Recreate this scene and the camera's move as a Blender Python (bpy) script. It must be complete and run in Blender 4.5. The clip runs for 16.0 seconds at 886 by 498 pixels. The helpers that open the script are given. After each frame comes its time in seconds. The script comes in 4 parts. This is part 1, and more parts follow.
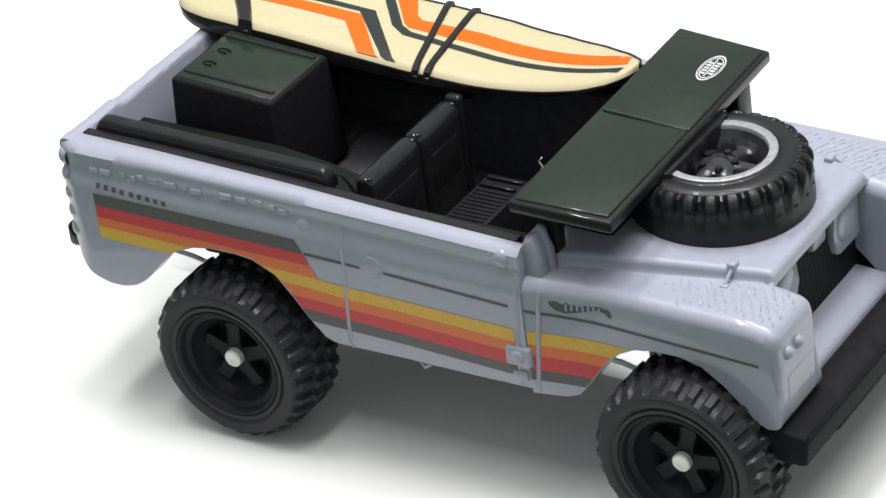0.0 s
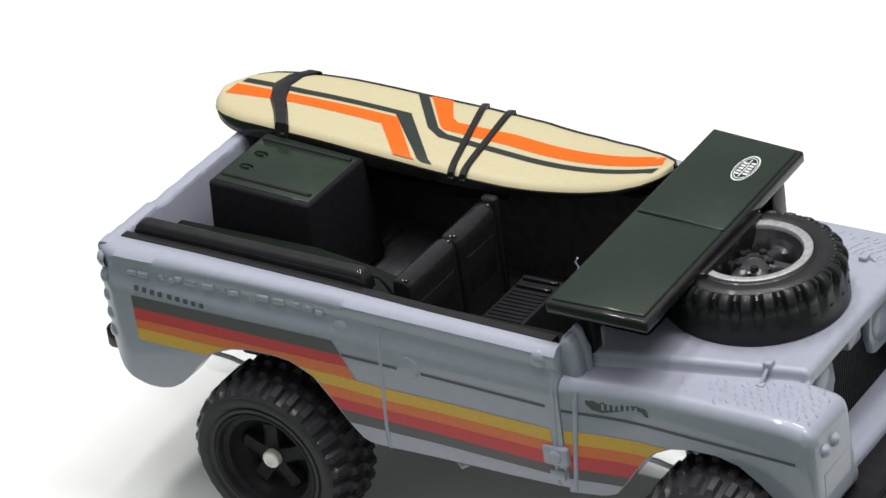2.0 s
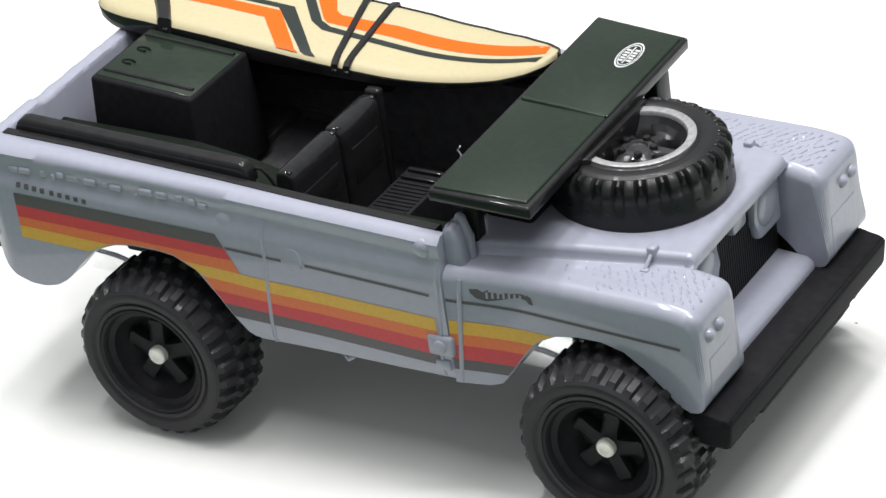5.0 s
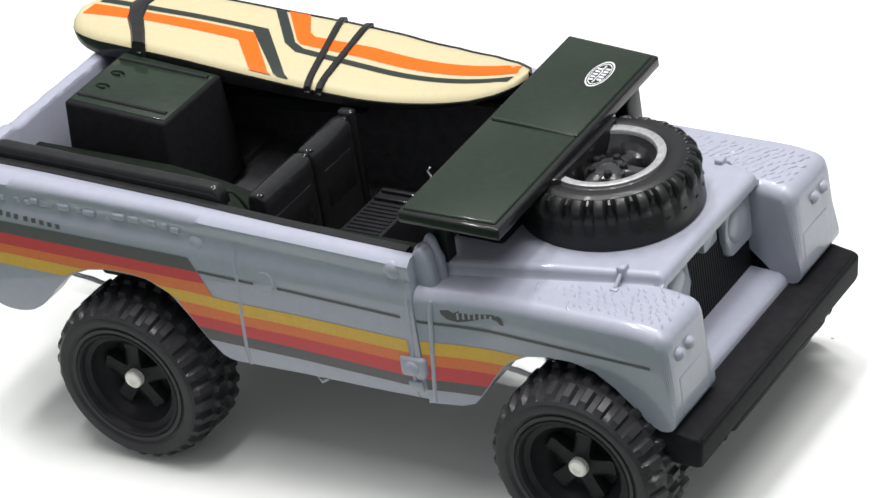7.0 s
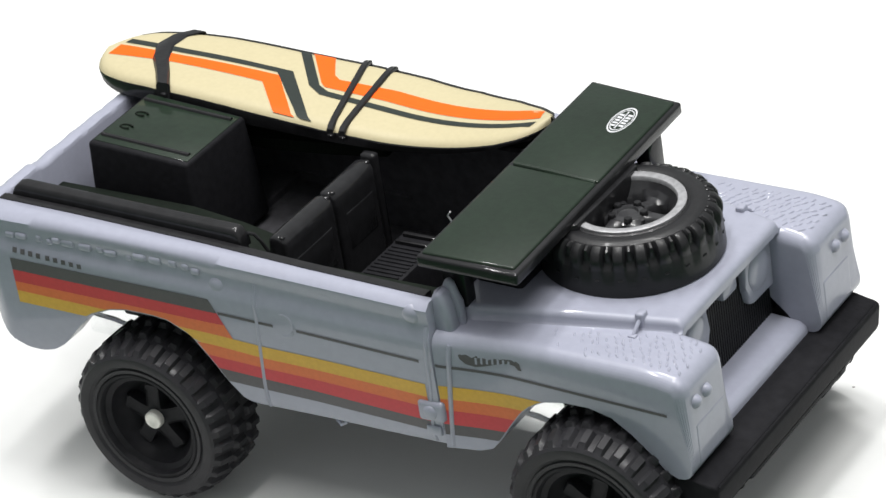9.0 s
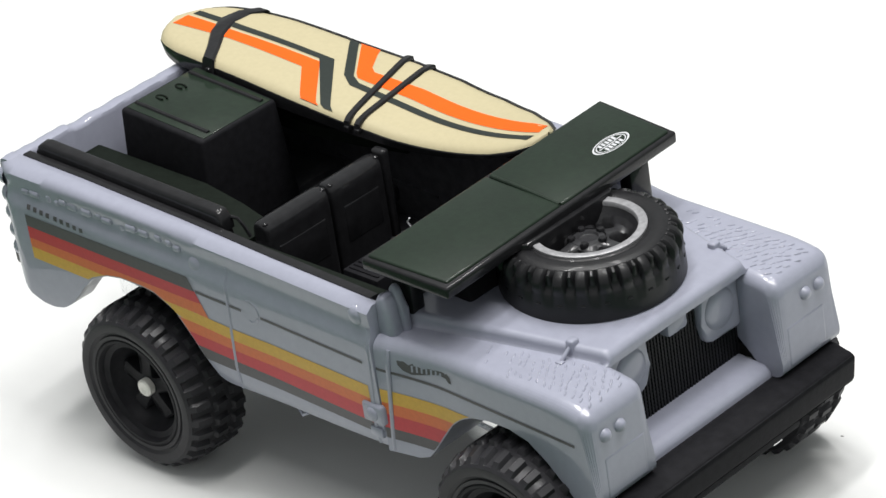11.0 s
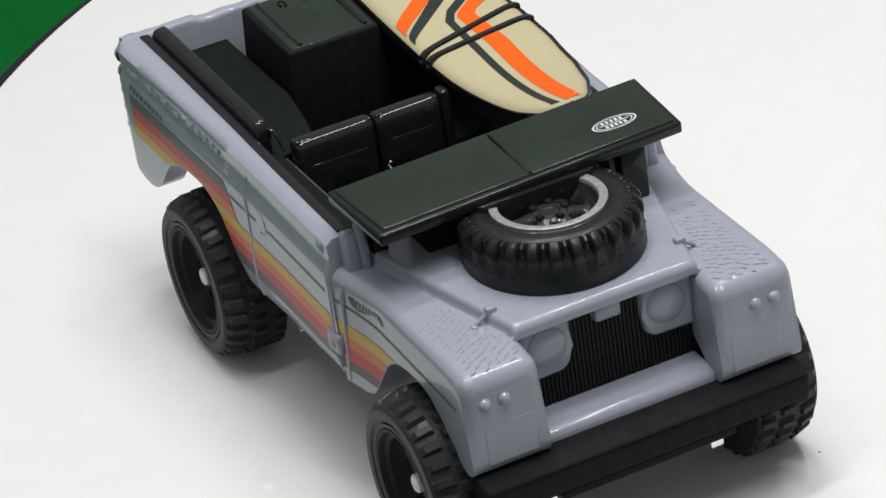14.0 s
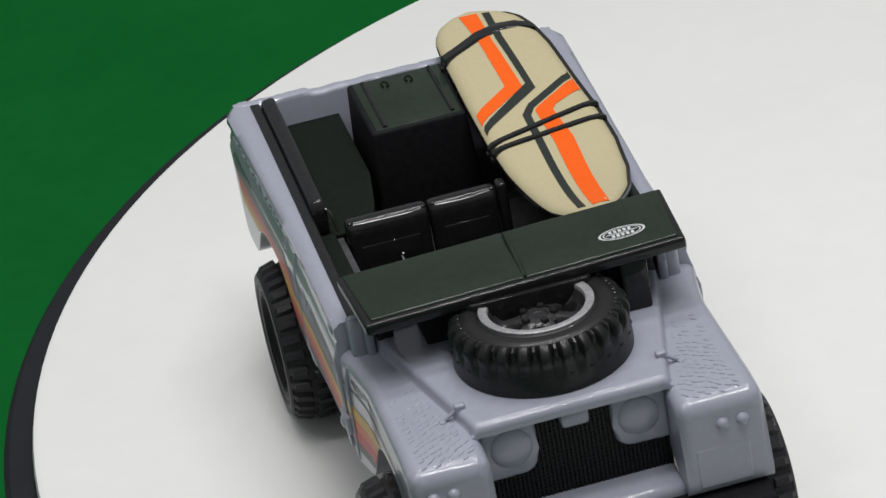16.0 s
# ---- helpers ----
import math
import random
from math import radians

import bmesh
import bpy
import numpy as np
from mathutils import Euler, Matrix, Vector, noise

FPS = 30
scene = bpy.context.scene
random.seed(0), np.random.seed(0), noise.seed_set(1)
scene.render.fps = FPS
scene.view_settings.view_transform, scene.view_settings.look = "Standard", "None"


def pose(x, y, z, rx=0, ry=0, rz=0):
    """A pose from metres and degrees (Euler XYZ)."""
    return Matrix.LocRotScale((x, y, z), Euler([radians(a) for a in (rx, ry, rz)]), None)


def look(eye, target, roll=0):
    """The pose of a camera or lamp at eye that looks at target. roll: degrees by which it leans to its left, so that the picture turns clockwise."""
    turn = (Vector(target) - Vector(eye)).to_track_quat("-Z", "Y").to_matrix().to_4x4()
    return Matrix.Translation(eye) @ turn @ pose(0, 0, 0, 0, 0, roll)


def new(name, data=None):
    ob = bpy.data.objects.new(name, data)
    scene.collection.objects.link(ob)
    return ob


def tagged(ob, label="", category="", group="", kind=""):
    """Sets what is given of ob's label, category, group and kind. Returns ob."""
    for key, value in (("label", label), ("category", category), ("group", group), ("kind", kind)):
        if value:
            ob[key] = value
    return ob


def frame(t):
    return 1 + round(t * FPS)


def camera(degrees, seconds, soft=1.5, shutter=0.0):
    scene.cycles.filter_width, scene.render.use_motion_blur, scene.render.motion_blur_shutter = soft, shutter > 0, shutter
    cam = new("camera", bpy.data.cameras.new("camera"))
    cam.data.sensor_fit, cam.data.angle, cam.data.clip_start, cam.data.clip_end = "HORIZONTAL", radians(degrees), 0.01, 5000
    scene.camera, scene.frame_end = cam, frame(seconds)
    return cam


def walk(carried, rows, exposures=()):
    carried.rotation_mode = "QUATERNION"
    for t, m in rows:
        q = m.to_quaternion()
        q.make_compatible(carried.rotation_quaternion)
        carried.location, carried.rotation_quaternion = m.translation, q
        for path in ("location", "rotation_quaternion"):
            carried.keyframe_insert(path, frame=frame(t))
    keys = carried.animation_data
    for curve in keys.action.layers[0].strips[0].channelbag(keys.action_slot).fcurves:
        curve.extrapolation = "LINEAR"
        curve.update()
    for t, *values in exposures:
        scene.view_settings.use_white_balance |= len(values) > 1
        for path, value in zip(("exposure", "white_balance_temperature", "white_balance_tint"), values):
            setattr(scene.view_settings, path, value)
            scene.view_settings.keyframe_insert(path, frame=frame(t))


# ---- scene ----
MM = 0.001
cam = camera(13.69, 16.0)
# seconds, eye, target, roll; millimetres in the frame of the toy: x to its front, y to its left side, z up from the turntable
PATH = [
    (0, (131.34, -199.70, 157.88), (-9.23, 0.04, 10.00), -7.75),
    (0.5, (130.78, -201.62, 157.79), (-14.46, 2.86, 10.00), -7.82),
    (1, (131.38, -201.87, 157.62), (-14.85, 3.86, 10.00), -7.77),
    (1.5, (131.22, -201.42, 157.94), (-16.09, 5.17, 10.00), -8.07),
    (2, (131.63, -201.24, 158.21), (-20.21, 12.57, 10.00), -8.11),
    (2.5, (131.30, -199.20, 157.24), (-19.29, 15.36, 10.00), -8.09),
    (3, (133.61, -197.78, 155.73), (-10.56, 11.59, 10.00), -8.25),
    (3.5, (135.86, -196.92, 155.31), (-4.28, 8.26, 10.00), -8.65),
    (4, (135.58, -197.31, 155.17), (-2.38, 6.49, 10.00), -8.89),
    (4.2, (134.11, -200.77, 153.55), (-1.75, 0.82, 10.00), -8.49),
    (6.3, (136.47, -198.04, 154.99), (-4.48, 3.44, 10.00), -8.86),
    (6.5, (137.27, -198.17, 154.51), (-4.11, 3.83, 10.00), -9.01),
    (7, (138.02, -197.34, 154.48), (-2.61, 4.43, 10.00), -9.31),
    (7.5, (139.24, -196.75, 154.55), (-1.75, 4.44, 10.00), -9.53),
    (8, (139.59, -196.89, 155.15), (-1.78, 6.70, 10.00), -9.62),
    (8.5, (139.88, -196.08, 156.17), (-3.64, 9.55, 10.00), -9.76),
    (9, (139.88, -196.09, 154.52), (-7.78, 9.75, 10.00), -9.07),
    (9.2, (143.77, -193.00, 154.76), (-7.61, 10.64, 10.00), -8.79),
    (11.3, (185.62, -157.69, 152.52), (-10.60, 6.10, 10.00), -9.11),
    (11.5, (189.67, -153.85, 153.23), (-11.95, 4.71, 10.00), -9.27),
    (12, (199.12, -142.35, 153.07), (-12.98, 1.93, 10.00), -9.53),
    (12.5, (206.56, -131.24, 153.65), (-12.30, 2.06, 10.00), -9.38),
    (13, (214.60, -120.71, 154.10), (-15.01, 3.24, 10.00), -9.07),
    (13.5, (221.72, -109.46, 152.59), (-11.91, 2.21, 10.00), -8.59),
    (14, (230.36, -96.97, 151.99), (-5.58, 0.19, 10.00), -8.43),
    (14.5, (237.62, -83.72, 151.73), (-2.71, -2.42, 10.00), -8.90),
    (15, (243.47, -68.82, 152.84), (-1.64, -2.39, 10.00), -9.70),
    (15.5, (248.43, -56.16, 154.70), (-11.99, -0.90, 10.00), -10.18),
    (16, (253.49, -43.56, 155.68), (-22.55, -0.05, 10.00), -10.20),
]
walk(cam, [(t, look(Vector(eye) * MM, Vector(target) * MM, roll)) for t, eye, target, roll in PATH], exposures=[
    (0.0, 0.1), (1.5, 0.03), (2.5, -0.31), (3.5, -0.02), (7.0, 0.14), (9.0, 0.03), (11.5, -0.18), (12.5, -0.3), (13.5, -0.44), (14.5, -0.6), (16.0, -0.72),
])

# ---- light: a soft studio with lamps over the turntable ----
world = bpy.data.worlds.new("studio")
world.use_nodes = True
scene.world = world
world.node_tree.nodes["Background"].inputs[0].default_value = (0.96, 1.0, 1.0, 1)
world.node_tree.nodes["Background"].inputs[1].default_value = 0.40


def area_lamp(name, eye, target, sx, sy, watts, colour=(1, 0.99, 0.98)):
    data = bpy.data.lights.new(name, "AREA")
    data.shape, data.size, data.size_y, data.energy, data.color = "RECTANGLE", sx * MM, sy * MM, watts, colour
    ob = new(name, data)
    ob.matrix_world = look(Vector(eye) * MM, Vector(target) * MM)
    return ob


# a rectangular frame of LED strips overhead
for dx, dy, sx, sy in ((0, 120, 320, 24), (0, -120, 320, 24), (150, 0, 24, 216), (-150, 0, 24, 216)):
    area_lamp("led_strip", (25 + dx, 32 + dy, 480), (-10 + 0.7 * dx, -10 + 0.7 * dy, 0), sx, sy, 1.05)


# ---- materials ----
def material(name, colour, rough=0.5, metal=0.0, vary=0.06, scale=900.0, bump=0.0, bump_scale=2500.0, coat=0.0, stain=0.0, spec=0.5, coat_rough=0.04, coat_ior=1.5):
    m = bpy.data.materials.new(name)
    m.use_nodes = True
    nt = m.node_tree
    b = nt.nodes["Principled BSDF"]
    b.inputs["Roughness"].default_value, b.inputs["Metallic"].default_value = rough, metal
    b.inputs["Coat Weight"].default_value, b.inputs["Coat Roughness"].default_value = coat, coat_rough
    b.inputs["Specular IOR Level"].default_value, b.inputs["Coat IOR"].default_value = spec, coat_ior
    co = nt.nodes.new("ShaderNodeTexCoord")
    n1 = nt.nodes.new("ShaderNodeTexNoise")
    n1.inputs["Scale"].default_value, n1.inputs["Detail"].default_value = scale, 5
    nt.links.new(co.outputs["Object"], n1.inputs["Vector"])
    ramp = nt.nodes.new("ShaderNodeMapRange")
    ramp.inputs["From Min"].default_value, ramp.inputs["From Max"].default_value = 0.3, 0.7
    ramp.inputs["To Min"].default_value, ramp.inputs["To Max"].default_value = 1 - vary, 1 + vary
    nt.links.new(n1.outputs["Fac"], ramp.inputs["Value"])
    n2 = nt.nodes.new("ShaderNodeTexNoise")
    n2.inputs["Scale"].default_value, n2.inputs["Detail"].default_value = scale / 9, 3
    nt.links.new(co.outputs["Object"], n2.inputs["Vector"])
    ramp2 = nt.nodes.new("ShaderNodeMapRange")
    ramp2.inputs["From Min"].default_value, ramp2.inputs["From Max"].default_value = 0.35, 0.65
    ramp2.inputs["To Min"].default_value, ramp2.inputs["To Max"].default_value = 1 - stain, 1
    nt.links.new(n2.outputs["Fac"], ramp2.inputs["Value"])
    mul = nt.nodes.new("ShaderNodeMath")
    mul.operation = "MULTIPLY"
    nt.links.new(ramp.outputs[0], mul.inputs[0])
    nt.links.new(ramp2.outputs[0], mul.inputs[1])
    mix = nt.nodes.new("ShaderNodeVectorMath")
    mix.operation = "SCALE"
    mix.inputs[0].default_value = colour
    nt.links.new(mul.outputs[0], mix.inputs["Scale"])
    nt.links.new(mix.outputs[0], b.inputs["Base Color"])
    if bump:
        n3 = nt.nodes.new("ShaderNodeTexNoise")
        n3.inputs["Scale"].default_value, n3.inputs["Detail"].default_value = bump_scale, 4
        nt.links.new(co.outputs["Object"], n3.inputs["Vector"])
        bp = nt.nodes.new("ShaderNodeBump")
        bp.inputs["Strength"].default_value, bp.inputs["Distance"].default_value = bump, 0.0001
        nt.links.new(n3.outputs["Fac"], bp.inputs["Height"])
        nt.links.new(bp.outputs[0], b.inputs["Normal"])
    return m


GREY = material("blue_grey_enamel", (0.299, 0.309, 0.376), 0.32, 0.0, 0.03, 1500, 0.1, 1500, 0.52, spec=0.26, coat_rough=0.035)
BLACK = material("black_plastic", (0.0105, 0.0104, 0.0116), 0.5, 0, 0.25, 1200, 0.25, 2500, 0.5, spec=0.12, coat_rough=0.05)
# tub plastic is paler than the other blacks, to offset its deep shade
TUB = material("shade_lifted_tub_plastic", (0.062, 0.061, 0.067), 0.8, 0, 0.2, 1200, 0.25, 4000, spec=0.1)
GREEN = material("dark_green_satin", (0.010, 0.020, 0.0115), 0.45, 0, 0.18, 1800, 0.1, 3000, 0.35, stain=0.2, spec=0.2, coat_rough=0.04)
LEDGE = material("dull_dark_green", (0.0075, 0.0105, 0.0078), 0.7, 0, 0.15, 1800, 0.15, 5000, spec=0.08)
RUBBER = material("tyre_black", (0.022, 0.0216, 0.0245), 0.52, 0, 0.12, 1500, 0.15, 5000, 0.12, spec=0.18, coat_rough=0.15)
RIM = material("rim_black", (0.014, 0.0138, 0.016), 0.5, 0, 0.2, 1500, spec=0.12)
ZINC = material("bare_zinc", (0.92, 0.93, 0.93), 0.22, 1.0, 0.04, 1500, 0.08, 2000)
STEEL = material("axle_steel", (0.72, 0.71, 0.66), 0.45, 0.25, 0.1, 2000)
SEAT = material("seat_black", (0.0125, 0.0125, 0.0138), 0.6, 0, 0.2, 1500, 0.25, 2000, 0.7, spec=0.06, coat_rough=0.05)
CASE = material("box_black", (0.012, 0.012, 0.0138), 0.6, 0, 0.2, 1500, 0.2, 3000, spec=0.07)
TREAD = material("spare_tyre_black", (0.0095, 0.0095, 0.0106), 0.42, 0, 0.15, 1500, 0.12, 3000, 0.1, spec=0.3, coat_rough=0.04)
SILVER = material("silver_print", (0.62, 0.63, 0.65), 0.4, 0.2, 0.12, 4000)
RING = material("worn_silver", (0.33, 0.33, 0.34), 0.42, 0.3, 0.2, 2500, 0.25, 3000, stain=0.15)
HUB = material("spare_hub_black", (0.026, 0.026, 0.028), 0.35, 0, 0.2, 2000, 0.2, 2000, 0.5, spec=0.3)
MESH = material("grille_black", (0.012, 0.012, 0.014), 0.5, 0, 0.2, 2000, spec=0.2)
DARK = material("charcoal_print", (0.085, 0.08, 0.085), 0.4, 0, 0.05, 3000, coat=0.08, spec=0.3)
RED = material("red_print", (0.50, 0.045, 0.052), 0.4, 0, 0.05, 3000, coat=0.08, spec=0.3)
ORANGE = material("orange_print", (0.62, 0.15, 0.045), 0.4, 0, 0.05, 3000, coat=0.08, spec=0.3)
YELLOW = material("yellow_print", (0.60, 0.36, 0.05), 0.4, 0, 0.05, 3000, coat=0.08, spec=0.3)
CREAM = material("cream_board_print", (0.455, 0.402, 0.253), 0.45, 0, 0.03, 2500, 0.06, 1500, spec=0.3)
NEON = material("bright_orange_print", (0.80, 0.108, 0.005), 0.5, 0, 0.03, 2500, spec=0.2)
INK = material("dark_green_ink", (0.022, 0.028, 0.025), 0.5, 0, 0.08, 3000, spec=0.2)
WHITE = material("white_disc", (0.725, 0.73, 0.72), 0.45, 0, 0.012, 300, 0.05, 2000, stain=0.02)
RIMBLACK = material("turntable_black", (0.012, 0.013, 0.016), 0.6, 0, 0.1, 300, spec=0.15)
CLOTH = material("green_cloth", (0.004, 0.102, 0.019), 0.9, 0, 0.04, 400, 0.2, 1500, stain=0.1, spec=0.03)


# ---- mesh helpers; all sizes in millimetres ----
def part(name, bm, mat, parent=None, label="", smooth=True, angle=40):
    for v in bm.verts:
        v.co *= MM
    bmesh.ops.recalc_face_normals(bm, faces=bm.faces)
    me = bpy.data.meshes.new(name)
    bm.to_mesh(me)
    bm.free()
    me.materials.append(mat)
    if smooth:
        me.shade_smooth()
        me.set_sharp_from_angle(angle=radians(angle))
    ob = new(name, me)
    if parent:
        ob.parent = parent
    return tagged(ob, label)


def add_box(bm, x0, x1, y0, y1, z0, z1, r=0.0, seg=2):
    v = [bm.verts.new((x, y, z)) for x in (x0, x1) for y in (y0, y1) for z in (z0, z1)]
    f = [bm.faces.new([v[i] for i in q]) for q in ((0, 1, 3, 2), (4, 6, 7, 5), (0, 4, 5, 1), (2, 3, 7, 6), (0, 2, 6, 4), (1, 5, 7, 3))]
    if r:
        e = {e for g in f for e in g.edges}
        bmesh.ops.bevel(bm, geom=list(e), offset=r, segments=seg, profile=0.5, affect="EDGES")


def add_prism(bm, pts, axis, a, b, r=0.0, seg=2):
    """A polygon given in the other two axes, extruded along axis from a to b."""
    def at(p, h):
        return {"x": (h, p[0], p[1]), "y": (p[0], h, p[1]), "z": (p[0], p[1], h)}[axis]
    lo, hi = [bm.verts.new(at(p, a)) for p in pts], [bm.verts.new(at(p, b)) for p in pts]
    f = [bm.faces.new(lo), bm.faces.new(hi)]
    f += [bm.faces.new((lo[i], lo[i - 1], hi[i - 1], hi[i])) for i in range(len(pts))]
    if r:
        bmesh.ops.bevel(bm, geom=list({e for g in f for e in g.edges}), offset=r, segments=seg, profile=0.5, affect="EDGES")


def add_lathe(bm, prof, n, centre, axis, closed=False, caps=False):
    """A profile of (radius, height) turned about an axis through centre."""
    rings = []
    for k in range(n):
        a = 2 * math.pi * k / n
        c, s = math.cos(a), math.sin(a)
        ring = []
        for r, h in prof:
            p = {"z": (r * c, r * s, h), "y": (r * c, h, r * s), "x": (h, r * c, r * s)}[axis]
            ring.append(bm.verts.new(Vector(p) + Vector(centre)))
        rings.append(ring)
    m = len(prof)
    for k in range(n):
        for i in range(m if closed else m - 1):
            j = (i + 1) % m
            bm.faces.new((rings[k - 1][i], rings[k][i], rings[k][j], rings[k - 1][j]))
    if caps:
        for i in (0, m - 1):
            if prof[i][0] > 1e-6:
                bm.faces.new([ring[i] for ring in rings])
    bmesh.ops.remove_doubles(bm, verts=bm.verts, dist=1e-4)


def add_grid(bm, rows, close=False):
    """Faces over rows of points."""
    vs = [[bm.verts.new(p) for p in row] for row in rows]
    for a, b in zip(vs, vs[1:] + (vs[:1] if close else [])):
        for i in range(len(a) - 1):
            bm.faces.new((a[i], a[i + 1], b[i + 1], b[i]))
    return vs


def add_tube(bm, pts, r, n=8):
    pts = [Vector(p) for p in pts]
    rings = []
    for i, p in enumerate(pts):
        d = (pts[min(i + 1, len(pts) - 1)] - pts[max(i - 1, 0)]).normalized()
        u = d.cross(Vector((0.3, 0.1, 1))).normalized()
        w = d.cross(u)
        rings.append([bm.verts.new(p + r * (math.cos(6.2832 * k / n) * u + math.sin(6.2832 * k / n) * w)) for k in range(n)])
    for a, b in zip(rings, rings[1:]):
        for k in range(n):
            bm.faces.new((a[k - 1], a[k], b[k], b[k - 1]))
    bm.faces.new(rings[0])
    bm.faces.new(rings[-1])


def add_dome(bm, centre, r, axis, h=None, n=14):
    h = h or r
    prof = [(r, -0.3 * h)] + [(r * math.cos(a), h * math.sin(a)) for a in np.linspace(0, math.pi / 2, 6)]
    sign = -1 if axis.startswith("-") else 1
    add_lathe(bm, [(max(p, 0), q * sign) for p, q in prof], n, centre, axis[-1])


def fresh():
    return bmesh.new()


def lerp(x, table):
    return float(np.interp(x, [p[0] for p in table], [p[1] for p in table]))


# ---- turntable and cloth ----
bm = fresh()
add_grid(bm, [[(x, y, -24 + 0.4 * noise.noise(Vector((x, y, 0)) * 0.01)) for y in np.linspace(-750, 850, 61)] for x in np.linspace(-800, 800, 61)])
tagged(part("backdrop", bm, CLOTH), "green chroma cloth spread flat beneath the turntable", "backdrop", kind="structure")

turntable = tagged(new("turntable"), "round white display turntable with a black base", "turntable")
turntable.location = Vector((-14.2, 54.1, 0)) * MM
bm = fresh()
add_lathe(bm, [(0, 0), (91.9, 0), (92.5, -0.25), (92.7, -0.8), (92.7, -1.7), (91.1, -2.1), (0, -2.1)], 160, (0, 0, 0), "z")
part("top_plate", bm, WHITE, turntable, "glossy white round plate")
bm = fresh()
add_lathe(bm, [(90.6, -3.0), (91.6, -2.5), (92.95, -1.55), (94.9, -1.55), (95.5, -2.1), (95.5, -20), (97.2, -23.6), (0, -23.6)], 160, (0, 0, 0), "z")
part("base", bm, RIMBLACK, turntable, "black plastic base ring")
SMUDGE = material("faint_smudge", (0.78, 0.785, 0.77), 0.5, 0, 0.1, 1500)
SPECK = material("dust_speck", (0.22, 0.22, 0.21), 0.6, 0, 0.2, 1500)
for x, y, rx, ry, mat, word in ((2.5, -20.3, 0.9, 0.45, SMUDGE, "smudge"), (24.3, 15.8, 0.14, 0.1, SPECK, "speck")):
    bm = fresh()
    add_lathe(bm, [(1, 0), (0.6, 0.012), (0, 0.015)], 14, (0, 0, 0), "z")
    for v in bm.verts:
        v.co = Vector((x + 14.2 + v.co.x * rx * (1 + 0.3 * noise.noise(v.co * 2)), y - 54.1 + v.co.y * ry, v.co.z + 0.01))
    part(word, bm, mat, turntable, "faint mark on the white plate")

# ---- toy truck ----
truck = tagged(new("toy_truck"), "blue-grey die-cast toy off-road pickup with striped sides and fold-down windscreen", "toy truck")

RAIL = [(-33.1, 23.1), (-25, 22.95), (-13, 22.5), (-4, 22.0), (6.5, 21.6)]
SIDE = [(9.4, 13.3), (9.7, 13.9), (10.3, 14.15), (12, 14.33), (16, 14.4), (18.8, 14.44), (19.5, 14.16), (20.2, 14.06), (20.7, 14.18), (21.3, 14.2), (21.65, 14.0), (21.8, 13.6)]
LOWER = [(-33.1, 14.6), (-32.9, 13.4), (-32.4, 12.5), (-31.4, 11.75), (-30.15, 11.25), (-28.9, 11.2), (-27.7, 11.5), (-26.5, 12.25), (-25.7, 13.1), (-24.9, 14.0), (-23.4, 15.45), (-21.5, 16.2), (-19.9, 16.45), (-17.6, 16.4), (-16.2, 16.2),
         (-14.3, 15.2), (-12.7, 13.1), (-11.4, 11.2), (-10.5, 10.1), (-9.8, 9.85), (9.6, 9.6), (10.6, 9.9), (11.3, 10.7), (12.3, 12.1), (13.3, 13.4), (14.2, 14.15), (15.4, 14.75), (17.1, 15.05), (19.05, 15.05), (20.8, 14.6),
         (22.4, 13.45), (24.0, 11.9), (24.8, 10.95), (25.7, 10.55), (27, 10.7)]

def side_y(x, z):
    """Half width of the body side."""
    if x > 7:
        return 13.42 + 0.9 * max(0.0, min(1.0, (13 - x) / 6)) ** 1.5 - 0.25 * max(0, (z - 17.2) / 1.2) ** 2
    y = lerp(z - (lerp(x, RAIL) - 21.8) * max(0.0, min(1.0, (z - 16) / 4)), SIDE)
    end = max(0.0, -31.5 - x)
    return y + 0.82 * max(0.0, min(1.0, (-4 - x) / 27)) - 0.35 * end**1.6


def wing_top(x):
    """Height of the top of the front wings."""
    return 19.12 - 0.017 * (x - 8) - max(0.0, x - 23.0) ** 2 / 28


